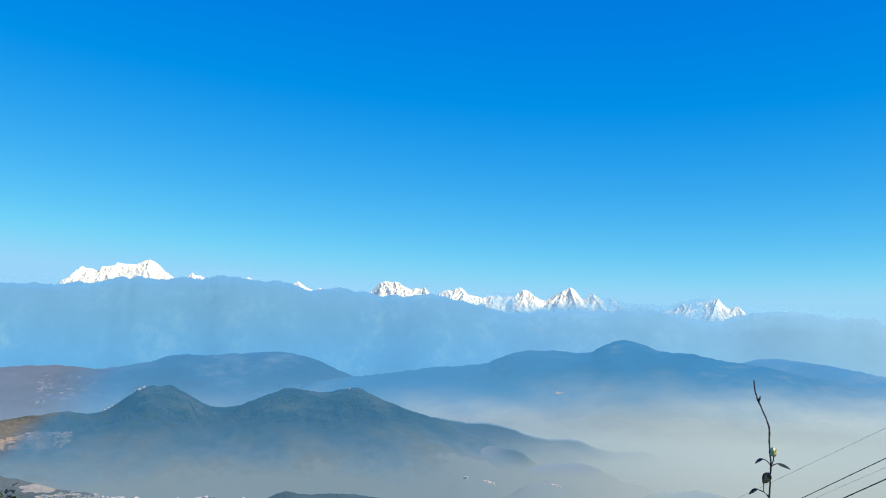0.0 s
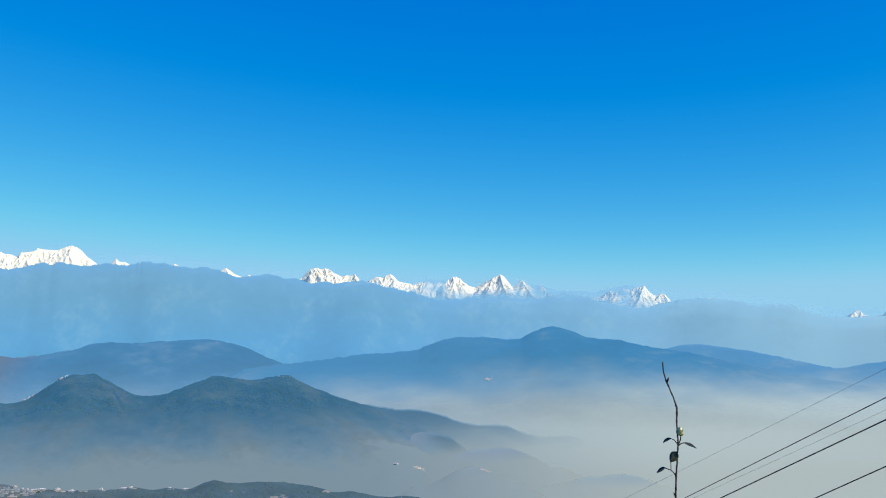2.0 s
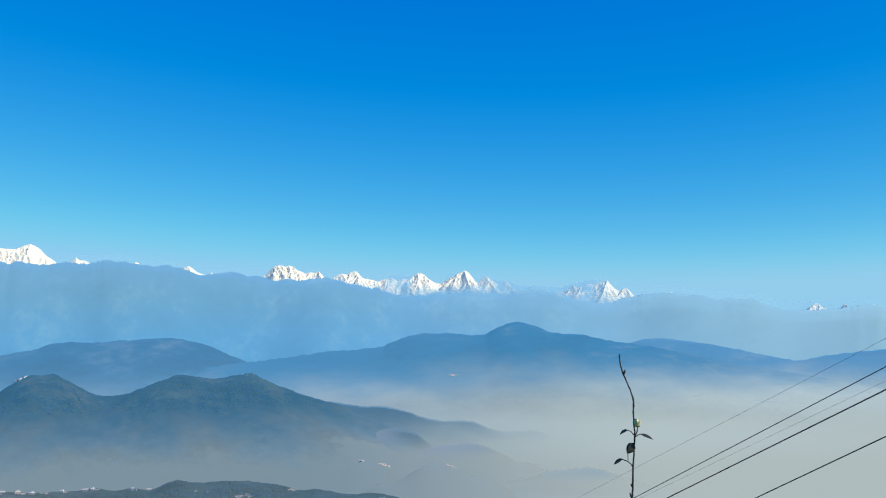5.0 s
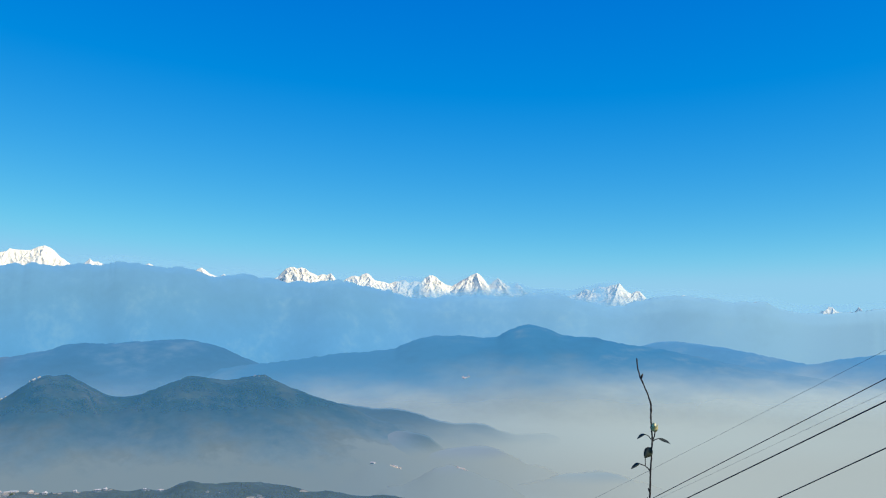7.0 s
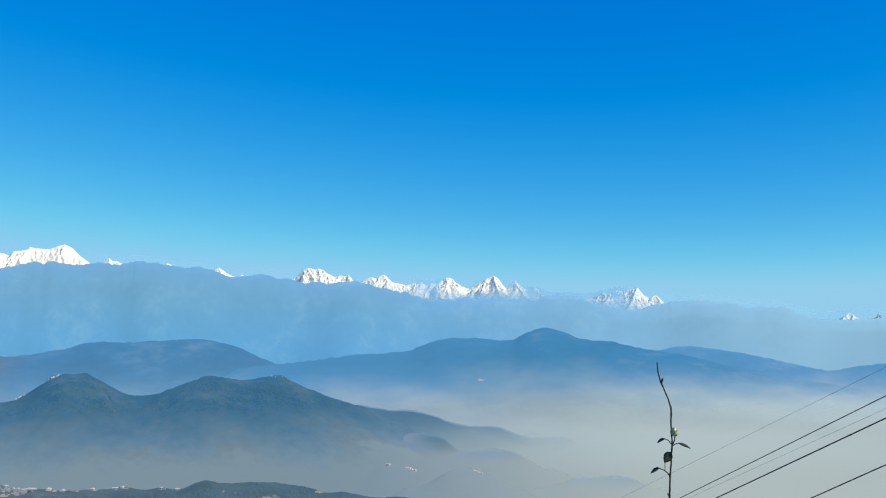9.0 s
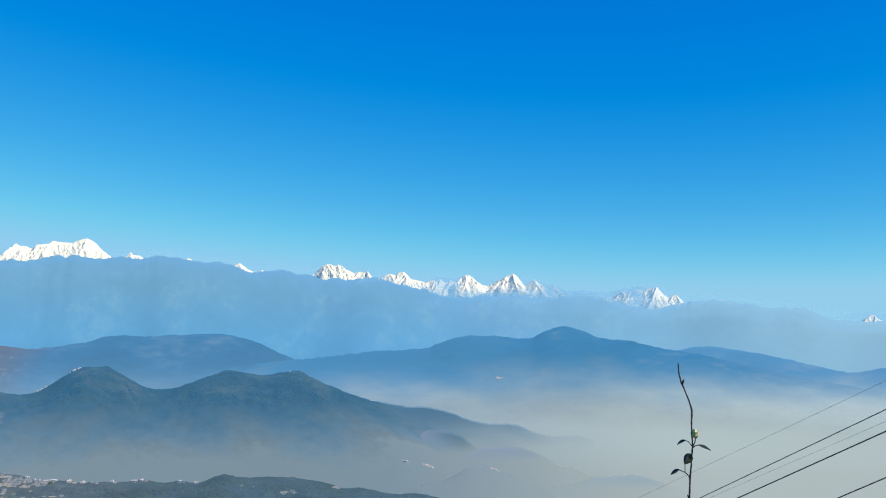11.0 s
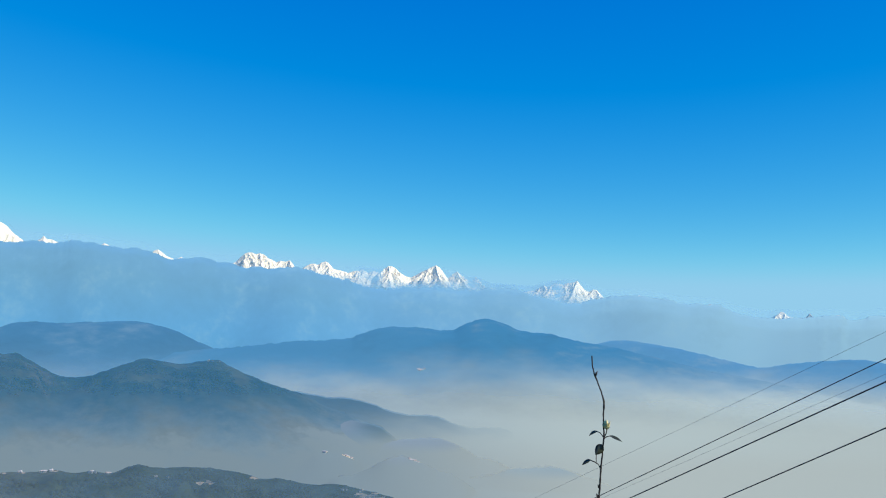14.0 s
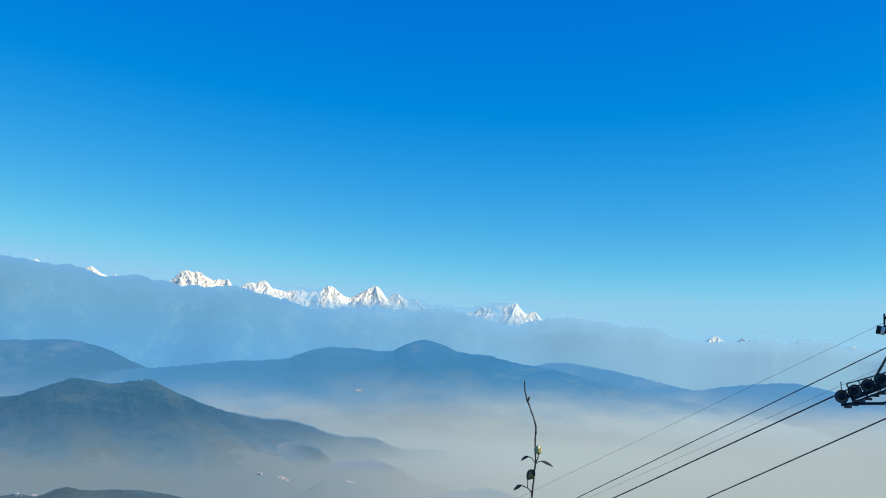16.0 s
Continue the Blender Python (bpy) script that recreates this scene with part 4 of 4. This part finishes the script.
def build_sapling():
    x0, y0 = 0.50, 1.94
    z0 = ground_height(x0, y0)
    sap = new("sapling")
    sap.location = (x0, y0, z0)
    tagged(sap, "thin bare sapling shoot with a few dark leaves", "sapling")
    inv = Matrix.Translation((-x0, -y0, -z0))

    def put(name, bm, material, label="", smooth=True, parent=sap):
        bm.transform(inv)
        return part(name, bm, material, parent, label, smooth)

    line = [(0.49, 1.94, z0 - 0.02), (0.498, 1.935, z0 + 0.6), (0.503, 1.932, 1.10), (0.506, 1.931, 1.234), (0.508, 1.930, 1.270), (0.510, 1.930, 1.292), (0.511, 1.929, 1.331), (0.514, 1.929, 1.354),
            (0.514, 1.929, 1.370), (0.516, 1.928, 1.393), (0.515, 1.928, 1.421), (0.515, 1.928, 1.449), (0.5155, 1.928, 1.463), (0.5095, 1.930, 1.487),
            (0.4985, 1.933, 1.514), (0.496, 1.934, 1.522), (0.492, 1.935, 1.539), (0.4905, 1.935, 1.558)]
    pts, rad = [], []
    for i in range(len(line) - 1):
        a, b2 = Vector(line[i]), Vector(line[i + 1])
        k = 6
        for j in range(k):
            before, after = Vector(line[max(i - 1, 0)]), Vector(line[min(i + 2, len(line) - 1)])
            s = j / k
            L = (b2 - a).length
            da = (b2 - before).normalized() * L
            db = (after - a).normalized() * L
            p = a * (2 * s ** 3 - 3 * s * s + 1) + da * (s ** 3 - 2 * s * s + s) + b2 * (3 * s * s - 2 * s ** 3) + db * (s ** 3 - s * s)
            w = noise.noise_vector(p * 90) * 0.0010
            pts.append(p + w)
            h = max(0.0, min(1.0, (p.z - 0.2) / 1.36))
            rad.append(0.0032 - 0.0019 * h * h ** 0.3 + 0.0012 * max(0.0, noise.noise(p * 120)))
    pts.append(Vector(line[-1]))
    rad.append(0.0012)
    put("stem", tube(pts, rad, 8), BARK, "knobbly dark brown stem")
    for a, b2, r in (((0.4975, 1.933, 1.516), (0.5015, 1.932, 1.527), 0.0019), ((0.5075, 1.930, 1.268), (0.5035, 1.931, 1.280), 0.0018), ((0.509, 1.93, 1.29), (0.506, 1.931, 1.298), 0.0015)):
        put("bud", tube([a, Vector(a).lerp(Vector(b2), 0.6), b2], [r, r * 1.2, r * 0.3], 6), BARK)
    put("petiole", tube([(0.515, 1.929, 1.394), (0.509, 1.930, 1.402), (0.501, 1.932, 1.405)], 0.0010, 6), BARK)
    put("leaf", leaf((0.503, 1.932, 1.405), (0.486, 1.930, 1.400), 0.009, droop=0.25, up=Vector((0.2, -0.35, 0.9))), LEAF)
    put("petiole", tube([(0.516, 1.928, 1.390), (0.522, 1.926, 1.395), (0.529, 1.924, 1.397)], 0.0011, 6), BARK)
    put("leaf", leaf((0.527, 1.925, 1.397), (0.550, 1.914, 1.388), 0.010, droop=0.05, up=Vector((-0.1, -0.4, 0.9))), LEAF)
    put("leaf", leaf((0.513, 1.929, 1.379), (0.499, 1.926, 1.358), 0.018, up=Vector((0.1, -1, 0.15)), droop=0.0), LEAF, "broad dark hanging leaf")
    put("petiole", tube([(0.511, 1.930, 1.330), (0.507, 1.931, 1.337), (0.501, 1.932, 1.342), (0.490, 1.935, 1.346)], 0.0011, 6), BARK)
    put("petiole", tube([(0.502, 1.932, 1.341), (0.502, 1.932, 1.362)], 0.0008, 6), BARK)
    put("leaf", leaf((0.491, 1.935, 1.347), (0.473, 1.934, 1.338), 0.0085, droop=0.12, up=Vector((0.2, -0.5, 0.8))), LEAF)
    bm = bmesh.new()
    for k in range(5):
        a = k * 1.3
        leaf_into(bm, (0.517, 1.927, 1.411), (0.523 + 0.006 * math.cos(a), 1.926 + 0.006 * math.sin(a), 1.424 + 0.003 * math.sin(2 * a)), 0.012, up=Vector((math.cos(a), math.sin(a), 0.4)), droop=-0.1)
    put("bud_leaf", bm, PETAL, "pale yellow curled young leaf")
    put("petiole", tube([(0.516, 1.928, 1.391), (0.521, 1.927, 1.402), (0.522, 1.926, 1.412)], 0.0012, 6), BARK)


def build_shoot(top, count, size, lean, pale, hang, label, seed):
    """A stalk with a whorl of drooping lance-shaped leaves."""
    rnd = random.Random(seed)
    x, y, z = top
    g = ground_height(x, y)
    shoot = new("leafy_shoot")
    shoot.location = (x, y, g)
    tagged(shoot, label, "plant", "shoots below the railing")
    inv = Matrix.Translation((-x, -y, -g))

    def put(name, bm, material, smooth=True, text=""):
        bm.transform(inv)
        return part(name, bm, material, shoot, text, smooth)

    put("stem", tube([(x + 0.03, y, g - 0.02), (x + 0.02, y, g + (z - g) * 0.5), (x + 0.004, y, z - 0.05), (x, y, z)], [0.006, 0.005, 0.0035, 0.003], 7), BARK)
    for i in range(count):
        a = math.tau * i / count + rnd.uniform(-0.7, 0.7)
        L = size * rnd.uniform(0.55, 1.1)
        low = rnd.uniform(0.0, 0.6) * size if i else 0.0
        rise = rnd.uniform(-0.5, 0.9) * (1 - 0.6 * hang)
        out = 1 - 0.35 * hang * rnd.random()
        base = Vector((x + rnd.uniform(-0.003, 0.003), y, z - low))
        tip = base + Vector((math.cos(a) * L * out + lean * L, math.sin(a) * L * 0.7 * out, rise * L))
        put("leaf", leaf(base, tip, size * rnd.uniform(0.20, 0.34), droop=rnd.uniform(0.0, 0.5) + 0.6 * hang), LEAF_DRY if rnd.random() < pale else LEAF)


def build_sprig():
    x, y, z = 0.352, 2.978, 1.077
    g = ground_height(x, y)
    sprig = new("sprig")
    sprig.location = (x, y, g)
    tagged(sprig, "slender upright sprig with one small curled leaf", "plant")
    inv = Matrix.Translation((-x, -y, -g))

    def put(name, bm, material):
        bm.transform(inv)
        return part(name, bm, material, sprig, "", True)

    put("stem", tube([(x + 0.01, y, g - 0.02), (x + 0.002, y, g + 1.0), (x, y, 0.9), (x, y, z)], [0.004, 0.003, 0.002, 0.0018], 6), BARK)
    put("stem", tube([(x - 0.012, y, g - 0.02), (x - 0.010, y, 0.9), (x - 0.009, y, 1.049)], [0.003, 0.002, 0.0016], 6), BARK)
    put("leaf", leaf((x, y, z), (x - 0.020, y + 0.004, z + 0.002), 0.007, droop=0.2), LEAF)
    put("leaf", leaf((x, y, z), (x + 0.004, y - 0.004, z + 0.008), 0.005, droop=0.0), LEAF_DRY)


def build_bush():
    rnd = random.Random(5)
    x, y = -1.93, 3.60
    g = ground_height(x, y)
    bush = new("bush")
    bush.location = (x, y, g)
    tagged(bush, "dense dark green leafy bush on the slope", "bush")
    inv = Matrix.Translation((-x, -y, -g))
    stems, leaves = bmesh.new(), bmesh.new()
    base = Vector((x, y, g))
    tips = [(-1.78, 3.60, 0.985), (-1.735, 3.60, 0.99), (-1.70, 3.62, 0.965), (-1.622, 3.68, 0.925), (-1.66, 3.65, 0.905), (-1.64, 3.66, 0.885), (-1.68, 3.63, 0.90), (-1.82, 3.56, 1.01), (-1.95, 3.60, 1.04),
            (-2.05, 3.66, 0.98), (-1.90, 3.70, 1.02), (-1.60, 3.67, 0.90), (-1.585, 3.68, 0.912), (-1.61, 3.66, 0.87)]
    tips += [(rnd.uniform(-1.92, -1.69), rnd.uniform(3.54, 3.70), rnd.uniform(0.80, 0.945)) for _ in range(26)]
    for tip in tips:
        tip = Vector(tip) + Vector((-0.02, 0, 0.035))
        mid = base.lerp(tip, 0.55) + Vector((rnd.uniform(-0.08, 0.08), rnd.uniform(-0.08, 0.08), 0.12))
        fork = mid.lerp(tip, 0.5) + Vector((rnd.uniform(-0.03, 0.03), rnd.uniform(-0.03, 0.03), 0.02))
        tube_into(stems, [base, mid, fork, tip], [0.012, 0.007, 0.004, 0.0015], 6)
        for k in range(95):
            t = 1 - 0.7 * rnd.random() ** 1.3
            p = fork.lerp(tip, t)
            p = p + Vector((rnd.gauss(0, 0.017), rnd.gauss(0, 0.017), rnd.gauss(0, 0.016)))
            a = rnd.uniform(0, math.tau)
            L = rnd.uniform(0.015, 0.032)
            leaf_into(leaves, p, p + Vector((math.cos(a), math.sin(a), rnd.uniform(-0.2, 1.6))).normalized() * L * 1.2, L * 0.5, up=Vector((rnd.gauss(0, 0.5), rnd.gauss(0, 0.5), 1)), n=4)
    for name, bm, material in (("branches", stems, BARK), ("foliage", leaves, LEAF_BUSH)):
        bm.transform(inv)
        part(name, bm, material, bush, "", True)


build_sapling()
build_sprig()
build_shoot((0.404, 2.971, 1.046), 3, 0.034, -0.1, 0.0, 0.4, "dark leafy shoot with a few narrow leaves", 1)
build_shoot((0.446, 2.963, 1.060), 8, 0.042, -0.2, 0.30, 0.25, "leafy shoot with drooping leaves and pale ones", 2)
build_shoot((0.492, 2.956, 1.052), 8, 0.050, 0.25, 0.2, 0.0, "leafy shoot with spreading dark and yellow leaves", 3)
build_shoot((0.476, 2.950, 1.040), 7, 0.038, -0.2, 0.2, 0.2, "low leafy shoot with narrow dark leaves", 8)
build_shoot((0.624, 2.931, 1.080), 11, 0.058, 0.0, 0.35, 0.25, "leafy shoot with hanging dark and yellow leaves", 4)
build_bush()


# ---- villages, fields and trees on the ridges ----
def house_kit(kind, w, d, hgt):
    house = new("house")
    bm = bmesh.new()
    box(bm, Matrix.Translation((0, 0, hgt / 2 - 1)), w, d, hgt + 2)
    part("wall", bm, WALL, house)
    bm = bmesh.new()
    if kind == "gable":
        a = [(-w / 2 - 0.5, -d / 2 - 0.5, hgt), (w / 2 + 0.5, -d / 2 - 0.5, hgt), (w / 2 + 0.5, d / 2 + 0.5, hgt), (-w / 2 - 0.5, d / 2 + 0.5, hgt),
             (-w / 2 - 0.5, 0, hgt + d * 0.3), (w / 2 + 0.5, 0, hgt + d * 0.3)]
        v = [bm.verts.new(p) for p in a]
        for f in ((0, 1, 5, 4), (2, 3, 4, 5), (0, 4, 3), (1, 2, 5), (3, 2, 1, 0)):
            bm.faces.new([v[i] for i in f])
    else:
        box(bm, Matrix.Translation((0, 0, hgt + 0.15)), w + 0.6, d + 0.6, 0.3)
        box(bm, Matrix.Translation((w * 0.25, d * 0.2, hgt + 1.3)), w * 0.35, d * 0.4, 2.0)
    part("roof", bm, ROOF, house)
    floors = int(hgt // 2.7)
    for f in range(floors):
        for k in range(3):
            bm = bmesh.new()
            box(bm, Matrix.Translation(((k - 1) * w * 0.3, -d / 2 - 0.02, 1.5 + f * 2.7)), w * 0.13, 0.10, 1.2)
            part("window", bm, PANE, house)
    return house


def on_ridge(ridge, deg, elevation):
    """The point of a ridge's near slope that shows at this bearing and angle of height from the hilltop."""
    aim = math.tan(radians(elevation))

    def off(v):
        p = ridge.point(deg, v)
        return (p.z - 1.6) - aim * math.hypot(p.x, p.y)
    v, last = 0.995, None
    while v > 0.25:
        miss = off(v)
        if miss <= 0:
            return ridge.point(deg, v if last is None else v + 0.025 * miss / (miss - last))
        v, last = v - 0.025, miss
    return ridge.point(deg, v)


KITS = [house_kit("gable", 5.6, 4.6, 2.9), house_kit("flat", 4.6, 4.6, 5.6), house_kit("flat", 8.4, 4.6, 2.9), house_kit("gable", 9.0, 4.8, 2.9)]
KIT_LABELS = ["small gabled village house with pale walls", "pale two-storey flat-roofed village house", "long low flat-roofed pale building", "long gabled pale building"]
for kit, text in zip(KITS, KIT_LABELS):
    tagged(kit, text, "house", "village houses")
used = set()


def add_house(ridge, deg, elevation, which, size=0.75):
    p = on_ridge(ridge, deg, elevation)
    rnd = random.Random(int(deg * 1000) + int(elevation * 77))
    m = Matrix.Translation(p) @ pose(0, 0, 0, 0, 0, -deg + rnd.uniform(-30, 30)) @ Matrix.Scale(size * rnd.uniform(0.85, 1.2), 4)
    kit = KITS[which]
    if which not in used:
        used.add(which)
        kit.matrix_basis = m
        return kit
    return copy_thing(kit, m)


def village(ridge, deg, elevation, width, tall, count, seed, kinds=(0, 2, 3), size=0.75):
    rnd = random.Random(seed)
    for _ in range(count):
        add_house(ridge, deg + rnd.gauss(0, width), elevation + rnd.gauss(0, tall), rnd.choice(kinds), size)


# the near ridge: rows along the crest, scattered farms below
village(NEAR, -24.4, -7.9, 0.45, 0.12, 11, 1)
village(NEAR, -23.1, -8.0, 0.6, 0.12, 20, 2, (0, 1, 2, 3))
village(NEAR, -21.5, -8.05, 0.28, 0.06, 9, 3)
for spot, (deg, el, count) in enumerate(((-23.7, -8.55, 3), (-22.1, -9.05, 3), (-21.6, -9.1, 2), (-21.0, -8.9, 2), (-22.1, -9.5, 3), (-22.8, -9.45, 1), (-22.1, -9.8, 2),
                                         (-22.2, -10.25, 3), (-21.1, -10.1, 2), (-20.1, -10.4, 2))):
    village(NEAR, deg, el, 0.16, 0.05, count, 40 + spot)
for spot, (deg, el, count) in enumerate(((-20.4, -8.12, 2), (-19.6, -8.2, 3), (-18.3, -8.2, 2), (-17.0, -8.28, 4), (-16.4, -8.25, 2), (-14.4, -8.38, 3), (-13.7, -8.4, 3), (-11.3, -8.66, 1), (-10.3, -8.7, 2))):
    village(NEAR, deg, el, 0.15, 0.02, count, 60 + spot, (0, 2))
village(NEAR, -8.2, -9.08, 0.35, 0.03, 4, 8)
village(NEAR, -0.3, -9.42, 0.12, 0.02, 2, 9)
village(NEAR, 0.7, -9.50, 0.10, 0.03, 2, 10, (1,), 0.85)
village(NEAR, 1.3, -9.78, 0.5, 0.10, 9, 11)
village(NEAR, 3.2, -9.85, 0.22, 0.06, 4, 22)
village(NEAR, 5.2, -10.26, 0.35, 0.05, 4, 23)
# houses in the mist and far off
village(KNOLL, -1.46, -7.16, 0.06, 0.005, 2, 12, (3,), 0.95)
village(KNOLL, -0.15, -7.42, 0.30, 0.06, 6, 13)
village(ISLE, 3.75, -7.64, 0.18, 0.06, 6, 14, (0, 2, 3), 0.8)
village(MID_RIGHT, 3.85, -2.38, 0.18, 0.06, 8, 15, (2, 3), 1.6)
village(MID_RIGHT, -2.4, -3.23, 0.04, 0.01, 1, 21, (1,), 1.3)
village(MID_RIGHT, 11.9, -1.95, 0.05, 0.01, 2, 16, (1,), 1.2)
for spot, (deg, el, count) in enumerate(((-25.4, -2.0, 3), (-23.3, -2.14, 4), (-24.8, -2.6, 2), (-25.5, -2.75, 2), (-23.8, -2.4, 2), (-22.7, -2.5, 2), (-22.3, -2.15, 1))):
    village(MID_LEFT, deg, el, 0.16, 0.03, count, 80 + spot, (2, 3), 1.5)
village(TWIN, -25.2, -4.55, 0.35, 0.05, 6, 18)
village(TWIN, -24.2, -4.9, 0.3, 0.06, 4, 24)
village(TWIN, -25.2, -5.7, 0.3, 0.12, 4, 25)
village(TWIN, -20.15, -1.90, 0.06, 0.01, 2, 19, (1, 2), 0.9)
village(TWIN, -20.5, -2.10, 0.12, 0.02, 3, 26, (2,), 0.9)
village(TWIN, -8.15, -2.14, 0.14, 0.01, 3, 29, (2,), 0.7)
village(TWIN, -22.1, -3.05, 0.25, 0.02, 4, 27, (2,), 0.9)
village(TWIN, -18.36, -6.23, 0.02, 0.01, 1, 28, (2,), 0.9)
village(TWIN, -17.5, -7.4, 0.10, 0.12, 4, 20)


cleared = []


def build_field(ridge, deg, elevation, wide, tall, label, material=EARTH):
    """A bare field draped along the contour of a slope, with an uneven edge; its half width and half height as they show from the hilltop."""
    c = on_ridge(ridge, deg, elevation)
    r0 = math.hypot(c.x, c.y)
    cleared.append((c, wide * 1.1))
    n, k = (12, 2) if wide < 12 else (22, 4)
    bm = bmesh.new()
    rings = []
    for j in range(k + 1):
        ring = []
        for i in range(n):
            t = i * math.tau / n
            w = max(0.02, j / k) * (1 + 0.55 * rough(math.cos(t) * 1.9, math.sin(t) * 1.9, 3, deg + elevation))
            p = on_ridge(ridge, deg + math.degrees(math.cos(t) * wide * w / r0), elevation + math.degrees(math.sin(t) * tall * w / r0))
            ring.append(bm.verts.new(p + Vector((0, 0, 0.7))))
        rings.append(ring)
    for u, v in zip(rings, rings[1:]):
        for i in range(n):
            bm.faces.new((u[i], u[(i + 1) % n], v[(i + 1) % n], v[i]))
    bm.faces.new(rings[0])
    bmesh.ops.recalc_face_normals(bm, faces=bm.faces)
    ob = new("field", bpy.data.meshes.new("field"))
    bm.to_mesh(ob.data)
    bm.free()
    ob.data.materials.append(material)
    tagged(ob, label, "field", "bare fields")


build_field(NEAR, -25.5, -7.35, 26, 7, "bare pale sunlit field on a ridge")
def terraces(ridge, a0, a1, top, low, count, wide, seed, label, material=EARTH):
    """Short bare strips, one below another across a slope."""
    rnd = random.Random(seed)
    for _ in range(count):
        build_field(ridge, rnd.uniform(a0, a1), top + (low - top) * rnd.random() ** 1.3, wide * rnd.uniform(0.4, 1.2), wide * rnd.uniform(0.10, 0.26), label, material)


terraces(NEAR, -25.6, -23.2, -7.74, -8.28, 34, 6.5, 5, "narrow bare terrace beside village houses")
terraces(NEAR, -23.6, -21.2, -7.99, -8.4, 30, 5.5, 6, "narrow bare terrace beside village houses")
terraces(NEAR, -24.3, -20.8, -8.55, -10.3, 24, 5.5, 7, "small bare terrace on a wooded slope")
terraces(NEAR, -20.6, -13.4, -8.15, -8.32, 12, 6, 8, "small pale field just below the crest")
terraces(NEAR, -8.7, -7.3, -9.0, -9.16, 6, 8, 12, "dry yellow field on a wooded slope")
terraces(NEAR, 0.5, 1.9, -9.55, -9.98, 9, 8, 13, "bare pale earth below village houses")
terraces(NEAR, -5.6, -4.9, -8.72, -8.8, 3, 9, 14, "pale bare field on the ridge crest")
build_field(TWIN, -26.2, -4.85, 95, 16, "wide brown terraced hillside", TERRACE)
terraces(TWIN, -26.2, -23.7, -4.4, -5.15, 34, 8, 9, "bare pale terraced field on a hillside")
terraces(TWIN, -26.2, -24.6, -5.2, -5.9, 10, 8, 10, "bare pale terraced field on a hillside")
build_field(KNOLL, -0.1, -7.45, 14, 4, "bare pale earth around houses in mist")
build_field(TWIN, -17.5, -7.4, 9, 9, "bare pale earth around houses in mist")
terraces(MID_LEFT, -26.0, -22.0, -1.3, -2.9, 44, 9, 11, "pale terraced field on a hazy hillside")


def build_trees(ridge, a0, a1, count, size, seed, lo, hi, label):
    """Tree crowns over a slope, one mesh of many small clumps."""
    rnd = random.Random(seed)
    proto = bmesh.new()
    bmesh.ops.create_icosphere(proto, subdivisions=1, radius=1)
    vs = [v.co.copy() for v in proto.verts]
    fs = [[v.index for v in f.verts] for f in proto.faces]
    proto.free()
    verts, faces = [], []
    for _ in range(count):
        a, v = rnd.uniform(a0, a1), rnd.uniform(lo, hi) ** 0.7
        p = ridge.point(a, v)
        if noise.noise((p.x / 60, p.y / 60, 4.0)) < -0.12 or any((p - c).length < wide for c, wide in cleared):
            continue
        s = size * rnd.uniform(0.55, 1.3) * (0.55 if v > 0.93 else 1)
        n0 = len(verts)
        for c in vs:
            k = 1 + 0.45 * noise.noise(c * 1.9 + p * 0.37)
            verts.append(p + Vector((c.x * s * k, c.y * s * k, s * 0.55 + c.z * s * 0.9 * k)))
        faces += [[n0 + i for i in f] for f in fs]
    ob = new("trees", from_lists("trees", verts, faces, CROWN, smooth=False))
    tagged(ob, label, "trees", kind="stuff")


build_trees(NEAR, -23.0, 11, 8500, 3.4, 3, 0.15, 0.90, "dense dark green broadleaf wood on the ridge")
build_trees(TWIN, -23.6, -6.2, 7600, 3.4, 4, 0.25, 0.80, "dense dark green wood on the twin hill")
build_trees(NEAR, -21, 10, 600, 1.5, 6, 0.955, 1.0, "row of dark tree crowns along the ridge crest")
